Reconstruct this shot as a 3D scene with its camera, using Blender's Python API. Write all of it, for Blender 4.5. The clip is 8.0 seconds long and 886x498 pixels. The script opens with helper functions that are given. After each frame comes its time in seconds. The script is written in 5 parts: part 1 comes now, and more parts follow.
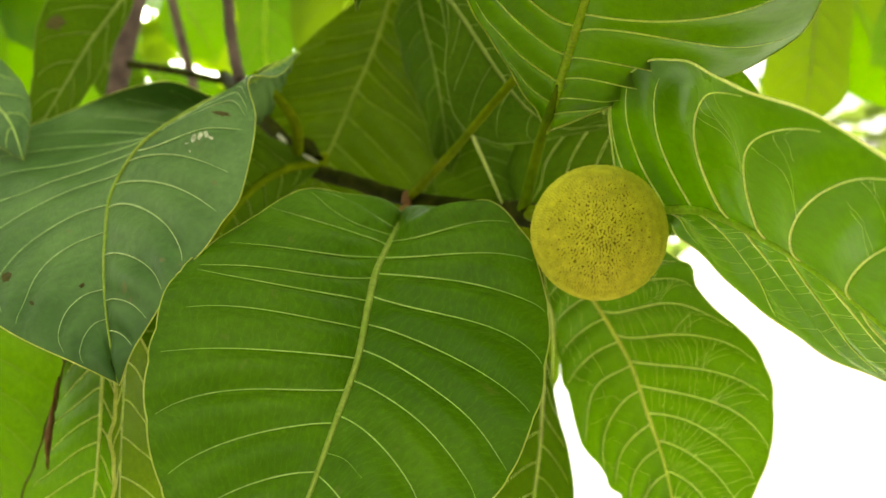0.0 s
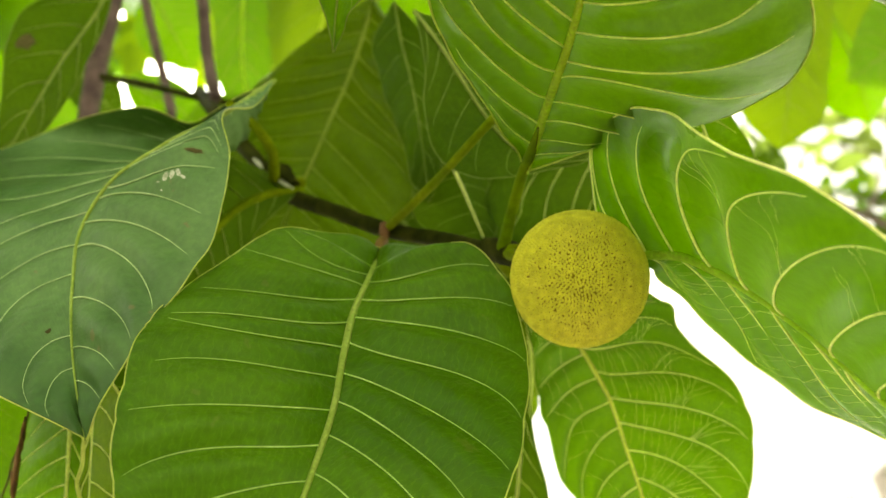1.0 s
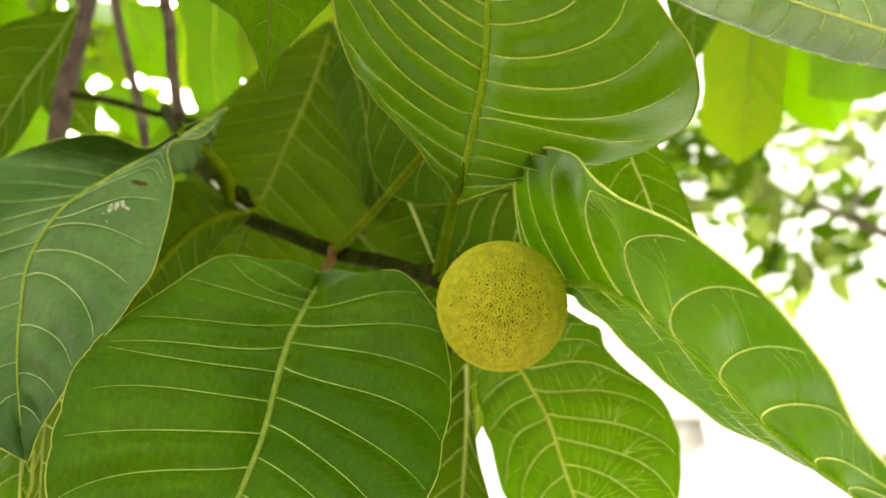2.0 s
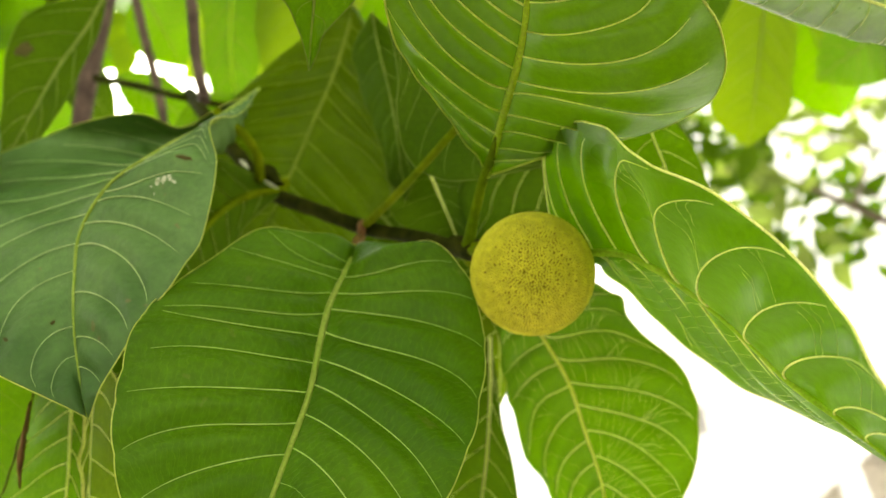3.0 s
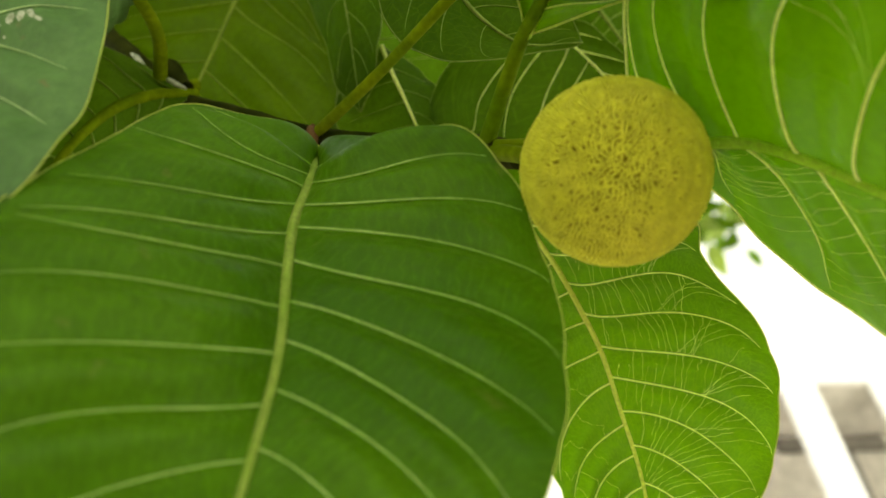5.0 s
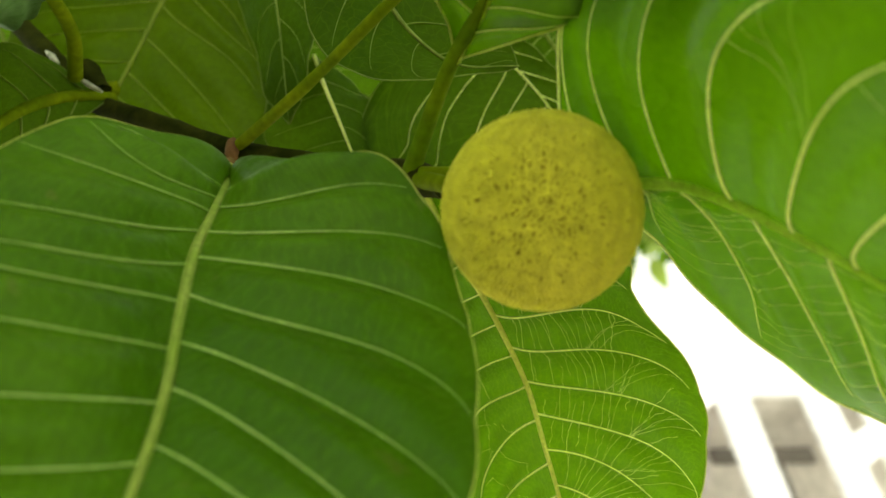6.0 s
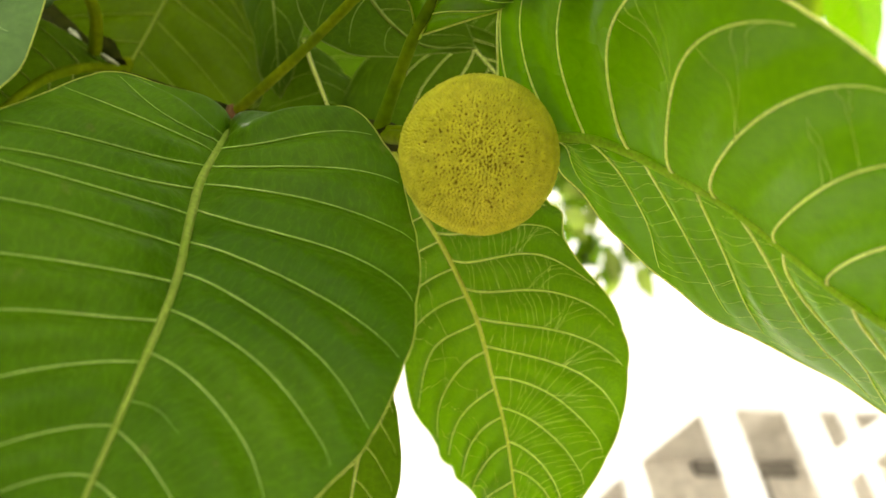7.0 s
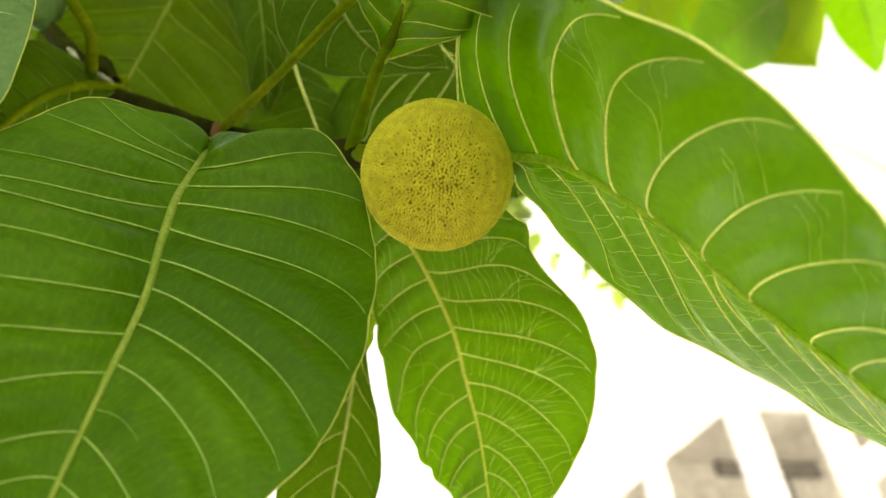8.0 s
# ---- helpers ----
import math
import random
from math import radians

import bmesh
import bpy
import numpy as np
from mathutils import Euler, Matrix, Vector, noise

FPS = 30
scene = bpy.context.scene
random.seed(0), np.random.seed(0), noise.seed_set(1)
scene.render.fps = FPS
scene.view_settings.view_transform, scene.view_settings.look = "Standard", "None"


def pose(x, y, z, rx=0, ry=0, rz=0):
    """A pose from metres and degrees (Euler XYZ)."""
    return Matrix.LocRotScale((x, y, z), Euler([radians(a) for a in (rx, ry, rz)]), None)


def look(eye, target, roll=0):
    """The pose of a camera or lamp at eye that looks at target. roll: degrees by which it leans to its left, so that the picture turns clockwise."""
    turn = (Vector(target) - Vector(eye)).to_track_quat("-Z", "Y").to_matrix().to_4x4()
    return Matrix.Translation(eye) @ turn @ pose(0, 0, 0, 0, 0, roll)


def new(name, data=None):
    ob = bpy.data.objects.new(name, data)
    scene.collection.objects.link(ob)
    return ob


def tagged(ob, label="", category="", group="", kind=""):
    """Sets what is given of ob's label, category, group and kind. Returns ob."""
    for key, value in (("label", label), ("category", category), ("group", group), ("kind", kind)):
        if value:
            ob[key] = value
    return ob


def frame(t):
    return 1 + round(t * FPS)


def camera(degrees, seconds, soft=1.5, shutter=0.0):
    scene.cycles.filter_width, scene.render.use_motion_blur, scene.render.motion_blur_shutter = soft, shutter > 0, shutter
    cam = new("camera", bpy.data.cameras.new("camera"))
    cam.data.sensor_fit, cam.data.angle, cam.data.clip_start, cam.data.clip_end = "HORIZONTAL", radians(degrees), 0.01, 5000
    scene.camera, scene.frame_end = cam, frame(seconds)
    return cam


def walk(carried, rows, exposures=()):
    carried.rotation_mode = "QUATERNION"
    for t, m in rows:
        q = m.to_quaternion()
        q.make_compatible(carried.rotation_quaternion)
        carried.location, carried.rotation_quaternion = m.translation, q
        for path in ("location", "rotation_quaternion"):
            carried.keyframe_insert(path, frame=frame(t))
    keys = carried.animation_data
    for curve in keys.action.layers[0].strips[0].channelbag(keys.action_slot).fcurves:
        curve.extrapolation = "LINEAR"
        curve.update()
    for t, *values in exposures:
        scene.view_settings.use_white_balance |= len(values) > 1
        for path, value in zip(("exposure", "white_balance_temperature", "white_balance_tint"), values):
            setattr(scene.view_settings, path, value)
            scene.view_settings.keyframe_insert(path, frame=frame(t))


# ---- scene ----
from mathutils.bvhtree import BVHTree
from mathutils.kdtree import KDTree

cam = camera(52.2, 8.0)
METRES, EYE, TILT, LEAN, TURN = 0.33, 1.65, 45.0, 0.0, 0.0
ROWS = [
    (0.0, 0, 0, 0, 0, 0, 0),
    (0.2, 0.0009, 0.0281, 0.0054, -0.11, -0.17, -0.05),
    (0.5, 0.0048, 0.0379, 0.0365, -0.76, -0.12, -0.29),
    (0.7, -0.0004, 0.0286, 0.0517, -1.24, -0.01, -0.16),
    (0.9, -0.0087, 0.0161, 0.0518, -1.31, -0.06, -0.14),
    (1.0, 0.0002, 0.0173, 0.0435, -1.37, -0.12, -0.28),
    (1.2, 0.0219, 0.0148, 0.0554, -1.68, -0.07, -0.35),
    (1.5, 0.0609, 0.003, 0.0865, -1.56, -0.19, -0.13),
    (1.7, 0.0623, -0.0071, 0.0826, -2.08, 0.1, -0.16),
    (2.8, 0.028, -0.0785, 0.0587, -1.62, -0.76, -0.15),
    (3.0, 0.0241, -0.0734, 0.0519, -1.87, -0.73, -0.14),
    (3.2, 0.0177, -0.074, 0.039, -1.98, -0.28, -0.06),
    (3.4, -0.0001, -0.0207, -0.0043, -2.37, -0.65, -0.22),
    (3.5, -0.0035, 0.002, -0.0059, -2.71, -0.94, -0.25),
    (3.7, -0.0203, 0.0475, -0.032, -3.69, -1.14, -0.1),
    (3.9, -0.0275, 0.1135, -0.0462, -5.22, -1.67, -0.34),
    (4.0, -0.0305, 0.1377, -0.0562, -5.93, -1.69, -0.37),
    (4.2, -0.0381, 0.1772, -0.0598, -7.39, -1.87, -0.49),
    (5.3, -0.0748, 0.2983, -0.0219, -10.44, -1.4, -1.16),
    (5.5, -0.0765, 0.316, -0.0267, -11.34, -1.54, -1.8),
    (5.7, -0.0694, 0.3144, -0.0133, -12.01, -1.64, -2.43),
    (5.9, -0.0507, 0.3103, -0.001, -12.67, -1.25, -2.6),
    (6.0, -0.0416, 0.305, 0.0003, -12.95, -1.24, -2.82),
    (6.2, -0.0186, 0.287, -0.0065, -13.45, -1.42, -3.88),
    (6.4, -0.0178, 0.2697, -0.0317, -14.01, -0.87, -3.5),
    (6.5, -0.024, 0.2481, -0.0358, -13.93, -0.8, -3.68),
    (6.7, -0.0355, 0.2005, -0.0287, -13.69, -1, -4),
    (6.9, -0.0364, 0.1827, -0.0431, -13.55, -0.81, -4.14),
    (7.0, -0.0441, 0.157, -0.0515, -13.52, -0.74, -4.27),
    (7.2, -0.0392, 0.1602, -0.0543, -13.46, -0.81, -4.36),
    (7.4, -0.029, 0.1488, -0.051, -12.98, -0.86, -4.39),
    (7.5, -0.0204, 0.1458, -0.0498, -12.77, -0.74, -4.41),
    (7.7, -0.0101, 0.1333, -0.042, -12.37, -0.87, -4.07),
    (8.0, -0.0048, 0.1063, -0.0341, -12.15, -0.89, -4.2),
]
TREE = pose(0, 0, EYE, TILT, LEAN, TURN)  # the branch's own axes: x across, y along the view, z up
EXPOSURES = [(t, 2.07 + d, kelvin, tint) for t, d, kelvin, tint in ((0.0, 0.0, 6950, 6), (0.3, 0.26, 6950, 8), (0.5, 0.2, 6950, 8), (1.0, 0.14, 6950, 8), (1.5, 0.08, 6900, 10), (3.5, 0.08, 6900, 10), (4.2, 0.0, 6800, 8), (5.5, -0.24, 6700, 4), (6.0, -0.2, 6500, 4), (7.0, 0.0, 6950, 11), (8.0, 0.05, 6950, 11))]
walk(cam, [(t, TREE @ pose(METRES * x, METRES * y, METRES * z, 90 + pitch, roll, yaw)) for t, x, y, z, yaw, pitch, roll in ROWS], EXPOSURES)
cam.data.dof.use_dof = True
cam.data.dof.focus_distance = 0.25
cam.data.dof.aperture_fstop = 13.0

# ---- light: a bright hazy sky, with a soft sun high to the left, a little behind the branch ----
world = bpy.data.worlds.new("world")
scene.world = world
world.use_nodes = True
wn, wl = world.node_tree.nodes, world.node_tree.links
wn.clear()
sky = wn.new("ShaderNodeTexSky")
sky.sky_type = "NISHITA"
sky.sun_disc = False
sky.sun_elevation, sky.sun_rotation = radians(64), radians(325)
sky.dust_density, sky.air_density, sky.ozone_density = 6.0, 1.0, 1.0
pale = wn.new("ShaderNodeHueSaturation")
pale.inputs["Saturation"].default_value = 0.0
haze = wn.new("ShaderNodeMix")
haze.data_type, haze.blend_type = "RGBA", "MULTIPLY"
haze.inputs[0].default_value = 1.0
haze.inputs[7].default_value = (1.0, 0.98, 0.86, 1)
bg = wn.new("ShaderNodeBackground")
bg.inputs["Strength"].default_value = 0.11
wout = wn.new("ShaderNodeOutputWorld")
wl.new(sky.outputs["Color"], pale.inputs["Color"])
wl.new(pale.outputs["Color"], haze.inputs[6])
wl.new(haze.outputs[2], bg.inputs["Color"])
wl.new(bg.outputs["Background"], wout.inputs["Surface"])

sun_data = bpy.data.lights.new("sun", "SUN")
sun_data.energy, sun_data.angle, sun_data.color = 3.2, radians(20), (1.0, 0.95, 0.86)
sun = new("sun", sun_data)
sun.matrix_world = look((-2.5, 3.6, 9.0 + 1.6), (0, 0, 1.6))


# ---- materials ----
def material(name):
    m = bpy.data.materials.new(name)
    m.use_nodes = True
    m.node_tree.nodes.clear()
    nodes, links = m.node_tree.nodes, m.node_tree.links
    out = nodes.new("ShaderNodeOutputMaterial")
    return m, nodes, links, out


def noise_node(nodes, links, scale, detail, coord, rough=0.55):
    n = nodes.new("ShaderNodeTexNoise")
    n.inputs["Scale"].default_value, n.inputs["Detail"].default_value, n.inputs["Roughness"].default_value = scale, detail, rough
    links.new(coord, n.inputs["Vector"])
    return n


def ramp_node(nodes, links, source, stops):
    r = nodes.new("ShaderNodeValToRGB")
    while len(r.color_ramp.elements) < len(stops):
        r.color_ramp.elements.new(0.5)
    for e, (at, colour) in zip(r.color_ramp.elements, stops):
        e.position, e.color = at, (*colour, 1)
    links.new(source, r.inputs["Fac"])
    return r


def mix_colour(nodes, links, factor, a, b, blend="MIX"):
    m = nodes.new("ShaderNodeMix")
    m.data_type, m.blend_type = "RGBA", blend
    for value, socket in ((factor, m.inputs[0]), (a, m.inputs[6]), (b, m.inputs[7])):
        if hasattr(value, "is_linked"):
            links.new(value, socket)
        else:
            socket.default_value = value if isinstance(value, float) else (*value, 1)
    return m.outputs[2]


def math_node(nodes, links, operation, a, b=0.0, clamp=False):
    m = nodes.new("ShaderNodeMath")
    m.operation, m.use_clamp = operation, clamp
    for value, socket in ((a, m.inputs[0]), (b, m.inputs[1])):
        if hasattr(value, "is_linked"):
            links.new(value, socket)
        else:
            socket.default_value = value
    return m.outputs[0]


def leaf_material(name, dark, light, through_colour, share, net=0.5, rough=0.42, spots=0.0, shine=0.35, sheen=0.0, lumps=0.5, mesh=None, relief=0.0005, rungs=0.0):
    """A leaf blade: mottled green, a net of fine veins between the side veins, a waxy gloss, light coming through."""
    m, nodes, links, out = material(name)
    tex = nodes.new("ShaderNodeTexCoord")
    obj, uv = tex.outputs["Object"], tex.outputs["UV"]
    big = noise_node(nodes, links, 22, 3, obj)
    fine = noise_node(nodes, links, 420, 4, obj)
    base = ramp_node(nodes, links, big.outputs["Fac"], [(0.36, dark), (0.64, light)]).outputs["Color"]
    grain = ramp_node(nodes, links, fine.outputs["Fac"], [(0.3, (0.8, 0.8, 0.8)), (0.7, (1.12, 1.12, 1.12))]).outputs["Color"]
    base = mix_colour(nodes, links, 1.0, base, grain, "MULTIPLY")
    # ladder of cross veins and the small mesh inside it, in millimetres of the blade
    warp = noise_node(nodes, links, 0.28, 3, uv)
    shift = nodes.new("ShaderNodeVectorMath")
    shift.operation = "MULTIPLY_ADD"
    links.new(warp.outputs["Color"], shift.inputs[0])
    shift.inputs[1].default_value = (1.6, 1.6, 0)
    links.new(uv, shift.inputs[2])
    lines = []
    for sx, sy, width in ((0.31, 0.17, 0.05), (0.62, 0.5, 0.055)):
        stretch = nodes.new("ShaderNodeMapping")
        stretch.inputs["Scale"].default_value = (sx, sy, 1)
        links.new(shift.outputs[0], stretch.inputs["Vector"])
        cell = nodes.new("ShaderNodeTexVoronoi")
        cell.feature, cell.voronoi_dimensions = "DISTANCE_TO_EDGE", "2D"
        cell.inputs["Scale"].default_value = 1.0
        links.new(stretch.outputs[0], cell.inputs["Vector"])
        lines.append(ramp_node(nodes, links, cell.outputs["Distance"], [(0.0, (1, 1, 1)), (width, (0, 0, 0))]).outputs["Color"])
    strong = math_node(nodes, links, "MULTIPLY", lines[0], net, True)
    weak = math_node(nodes, links, "MULTIPLY", lines[1], net * 0.3 if mesh is None else mesh, True)
    veins = math_node(nodes, links, "MAXIMUM", strong, weak)
    if rungs:
        # wavering rungs from vein to vein, some of them broken off
        apart = nodes.new("ShaderNodeSeparateXYZ")
        links.new(uv, apart.inputs[0])
        waver = noise_node(nodes, links, 0.22, 3, uv, 0.6)
        turn = math_node(nodes, links, "ADD", math_node(nodes, links, "MULTIPLY", apart.outputs["X"], 0.40), math_node(nodes, links, "MULTIPLY", waver.outputs["Fac"], 2.4))
        off = math_node(nodes, links, "ABSOLUTE", math_node(nodes, links, "SUBTRACT", math_node(nodes, links, "FRACT", turn), 0.5))
        line = ramp_node(nodes, links, off, [(0.045, (1, 1, 1)), (0.085, (0, 0, 0))]).outputs["Color"]
        broken = noise_node(nodes, links, 0.5, 2, uv)
        keep = ramp_node(nodes, links, broken.outputs["Fac"], [(0.36, (0.25, 0.25, 0.25)), (0.46, (1, 1, 1))]).outputs["Color"]
        veins = math_node(nodes, links, "MAXIMUM", veins, math_node(nodes, links, "MULTIPLY", math_node(nodes, links, "MULTIPLY", line, keep), rungs))
    paler = tuple(min(1.0, c * 1.5 + d) for c, d in zip(light, (0.03, 0.03, 0.004)))
    base = mix_colour(nodes, links, veins, base, paler)
    glow = mix_colour(nodes, links, veins, through_colour, tuple(min(1.0, c * 2.2 + d) for c, d in zip(through_colour, (0.12, 0.07, 0.005))))
    glow = mix_colour(nodes, links, 0.55, glow, grain, "MULTIPLY")
    patch = noise_node(nodes, links, 9, 2, obj)
    tone = ramp_node(nodes, links, patch.outputs["Fac"], [(0.3, (0.78, 0.84, 0.7)), (0.7, (1.1, 1.06, 1.0))]).outputs["Color"]
    glow = mix_colour(nodes, links, 1.0, glow, tone, "MULTIPLY")
    if spots:
        speck = noise_node(nodes, links, 130, 2, obj)
        mark = ramp_node(nodes, links, speck.outputs["Fac"], [(0.70, (0, 0, 0)), (0.74, (1, 1, 1))]).outputs["Color"]
        mark = math_node(nodes, links, "MULTIPLY", mark, spots)
        base = mix_colour(nodes, links, mark, base, (0.16, 0.12, 0.05))
    bump = nodes.new("ShaderNodeBump")
    bump.inputs["Strength"].default_value, bump.inputs["Distance"].default_value = 0.5, relief
    height = math_node(nodes, links, "ADD", math_node(nodes, links, "MULTIPLY", veins, 0.9), math_node(nodes, links, "MULTIPLY", fine.outputs["Fac"], 0.5))
    links.new(height, bump.inputs["Height"])
    lump = noise_node(nodes, links, 75, 2, obj)
    uneven = nodes.new("ShaderNodeBump")
    uneven.inputs["Strength"].default_value, uneven.inputs["Distance"].default_value = lumps, 0.0025
    links.new(lump.outputs["Fac"], uneven.inputs["Height"])
    links.new(uneven.outputs["Normal"], bump.inputs["Normal"])
    skin = nodes.new("ShaderNodeBsdfPrincipled")
    links.new(base, skin.inputs["Base Color"])
    gloss = ramp_node(nodes, links, big.outputs["Fac"], [(0.3, (rough - 0.06,) * 3), (0.7, (rough + 0.08,) * 3)]).outputs["Color"]
    links.new(gloss, skin.inputs["Roughness"])
    skin.inputs["Specular IOR Level"].default_value = shine
    links.new(bump.outputs["Normal"], skin.inputs["Normal"])
    if sheen:
        skin.inputs["Sheen Weight"].default_value, skin.inputs["Sheen Roughness"].default_value = sheen, 0.35
        skin.inputs["Sheen Tint"].default_value = (1.0, 0.98, 0.76, 1)
    trans = nodes.new("ShaderNodeBsdfTranslucent")
    links.new(glow, trans.inputs["Color"])
    both = nodes.new("ShaderNodeMixShader")
    both.inputs[0].default_value = share
    links.new(skin.outputs[0], both.inputs[1])
    links.new(trans.outputs[0], both.inputs[2])
    links.new(both.outputs[0], out.inputs["Surface"])
    return m


def solid_material(name, a, b, scale, rough=0.55, bump=0.3, depth=0.0004, share=0.0, fine=6.0, shine=0.15):
    """A mottled opaque (or slightly translucent) skin: two colours at two scales, with relief."""
    m, nodes, links, out = material(name)
    tex = nodes.new("ShaderNodeTexCoord")
    obj = tex.outputs["Object"]
    big = noise_node(nodes, links, scale, 4, obj)
    small = noise_node(nodes, links, scale * fine, 4, obj)
    base = ramp_node(nodes, links, big.outputs["Fac"], [(0.35, a), (0.65, b)]).outputs["Color"]
    grain = ramp_node(nodes, links, small.outputs["Fac"], [(0.3, (0.78, 0.78, 0.78)), (0.7, (1.15, 1.15, 1.15))]).outputs["Color"]
    base = mix_colour(nodes, links, 1.0, base, grain, "MULTIPLY")
    skin = nodes.new("ShaderNodeBsdfPrincipled")
    links.new(base, skin.inputs["Base Color"])
    skin.inputs["Roughness"].default_value = rough
    skin.inputs["Specular IOR Level"].default_value = shine
    relief = nodes.new("ShaderNodeBump")
    relief.inputs["Strength"].default_value, relief.inputs["Distance"].default_value = bump, depth
    links.new(small.outputs["Fac"], relief.inputs["Height"])
    links.new(relief.outputs["Normal"], skin.inputs["Normal"])
    if share:
        trans = nodes.new("ShaderNodeBsdfTranslucent")
        links.new(base, trans.inputs["Color"])
        both = nodes.new("ShaderNodeMixShader")
        both.inputs[0].default_value = share
        links.new(skin.outputs[0], both.inputs[1])
        links.new(trans.outputs[0], both.inputs[2])
        links.new(both.outputs[0], out.inputs["Surface"])
    else:
        links.new(skin.outputs[0], out.inputs["Surface"])
    return m


LEAF_DARK = leaf_material("leaf_dark", (0.016, 0.051, 0.001), (0.052, 0.120, 0.003), (0.105, 0.285, 0.002), 0.25, net=0.0, mesh=0.07, rungs=0.13, relief=0.0014, rough=0.40, spots=0.25, shine=0.12, lumps=0.8)
# blue in this base colour stands in for the sky's sheen
LEAF_BLUISH = leaf_material("leaf_bluish", (0.034, 0.097, 0.017), (0.092, 0.190, 0.049), (0.05, 0.12, 0.004), 0.14, net=0.0, mesh=0.06, rungs=0.12, relief=0.001, rough=0.44, spots=0.6, shine=0.25)
LEAF_UNDER = leaf_material("leaf_under", (0.034, 0.079, 0.001), (0.062, 0.121, 0.002), (0.138, 0.315, 0.001), 0.42, net=0.0, mesh=0.06, rough=0.34, shine=0.42, sheen=0.15, lumps=0.3)
LEAF_LONG = leaf_material("leaf_long", (0.030, 0.085, 0.0005), (0.054, 0.130, 0.001), (0.165, 0.405, 0.0005), 0.44, net=0.0, mesh=0.05, rough=0.30, shine=0.25, sheen=0.25, lumps=0.15)
LEAF_MID = leaf_material("leaf_mid", (0.036, 0.095, 0.001), (0.062, 0.145, 0.002), (0.15, 0.34, 0.001), 0.40, net=0.25, rough=0.30, shine=0.1)
LEAF_GLOSS = leaf_material("leaf_gloss", (0.040, 0.095, 0.002), (0.068, 0.145, 0.003), (0.16, 0.34, 0.001), 0.35, net=0.15, rough=0.25, shine=1.0, lumps=0.3)
LEAF_THIN = leaf_material("leaf_thin", (0.026, 0.085, 0.001), (0.048, 0.125, 0.002), (0.125, 0.285, 0.001), 0.48, net=0.0, mesh=0.28, rungs=0.16, relief=0.0013, rough=0.42, shine=0.2)
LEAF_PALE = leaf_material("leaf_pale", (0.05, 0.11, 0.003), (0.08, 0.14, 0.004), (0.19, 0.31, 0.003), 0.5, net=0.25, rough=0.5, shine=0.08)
LEAF_FAR = leaf_material("leaf_far", (0.085, 0.135, 0.025), (0.125, 0.175, 0.035), (0.19, 0.27, 0.035), 0.5, net=0.1, rough=0.4, shine=0.3)
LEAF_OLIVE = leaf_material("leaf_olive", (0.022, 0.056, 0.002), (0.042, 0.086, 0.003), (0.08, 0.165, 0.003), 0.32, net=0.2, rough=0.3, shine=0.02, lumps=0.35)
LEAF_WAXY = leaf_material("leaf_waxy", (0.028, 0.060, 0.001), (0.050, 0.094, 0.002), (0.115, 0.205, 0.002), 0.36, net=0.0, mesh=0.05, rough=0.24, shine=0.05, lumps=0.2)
# darker leaf copy with the shade put into its colours
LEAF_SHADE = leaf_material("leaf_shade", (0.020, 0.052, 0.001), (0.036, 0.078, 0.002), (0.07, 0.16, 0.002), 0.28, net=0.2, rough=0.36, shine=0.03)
VEIN_BRIGHT = solid_material("vein_bright", (0.84, 0.93, 0.27), (0.91, 0.97, 0.38), 160, 0.5, 0.2, 0.0002, 0.25)
VEIN = solid_material("vein", (0.30, 0.48, 0.10), (0.40, 0.57, 0.16), 160, 0.5, 0.2, 0.0002, 0.12)
VEIN_DULL = solid_material("vein_dull", (0.34, 0.49, 0.19), (0.44, 0.59, 0.27), 160, 0.5, 0.2, 0.0002, 0.12)
RIB = solid_material("rib", (0.19, 0.30, 0.03), (0.25, 0.35, 0.055), 160, 0.5, 0.2, 0.0002, 0.12)
VEIN_THIN = solid_material("vein_thin", (0.74, 0.82, 0.26), (0.84, 0.90, 0.36), 160, 0.5, 0.2, 0.0002, 0.6)
RIB_PALE = solid_material("rib_pale", (0.58, 0.78, 0.05), (0.66, 0.84, 0.08), 160, 0.5, 0.2, 0.0002, 0.6)
RIB_GREEN = solid_material("rib_green", (0.36, 0.62, 0.03), (0.44, 0.68, 0.05), 160, 0.5, 0.2, 0.0002, 0.5)
VEIN_FINE = solid_material("vein_fine", (0.86, 0.94, 0.32), (0.93, 0.97, 0.44), 160, 0.5, 0.2, 0.0002, 0.4)
VEIN_YELLOW = solid_material("vein_yellow", (0.70, 0.78, 0.13), (0.80, 0.86, 0.18), 160, 0.5, 0.2, 0.0002, 0.35)
# vein copy darkened in colour for leaves lying in shade
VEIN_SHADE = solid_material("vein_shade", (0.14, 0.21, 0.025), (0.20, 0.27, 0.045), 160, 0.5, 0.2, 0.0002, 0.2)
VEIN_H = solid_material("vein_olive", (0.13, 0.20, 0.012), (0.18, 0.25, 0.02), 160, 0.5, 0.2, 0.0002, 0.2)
MARGIN = solid_material("margin", (0.52, 0.60, 0.12), (0.62, 0.68, 0.18), 130, 0.55, 0.2, 0.0002, 0.5)
MARGIN_DARK = solid_material("margin_dark", (0.10, 0.15, 0.02), (0.15, 0.20, 0.03), 130, 0.55, 0.2, 0.0002, 0.15)
PETIOLE = solid_material("petiole", (0.080, 0.128, 0.001), (0.125, 0.172, 0.002), 70, 0.7, 0.3, 0.0003, shine=0.02)
PETIOLE_DEEP = solid_material("petiole_deep", (0.062, 0.118, 0.001), (0.098, 0.152, 0.002), 70, 0.7, 0.3, 0.0003, shine=0.02)
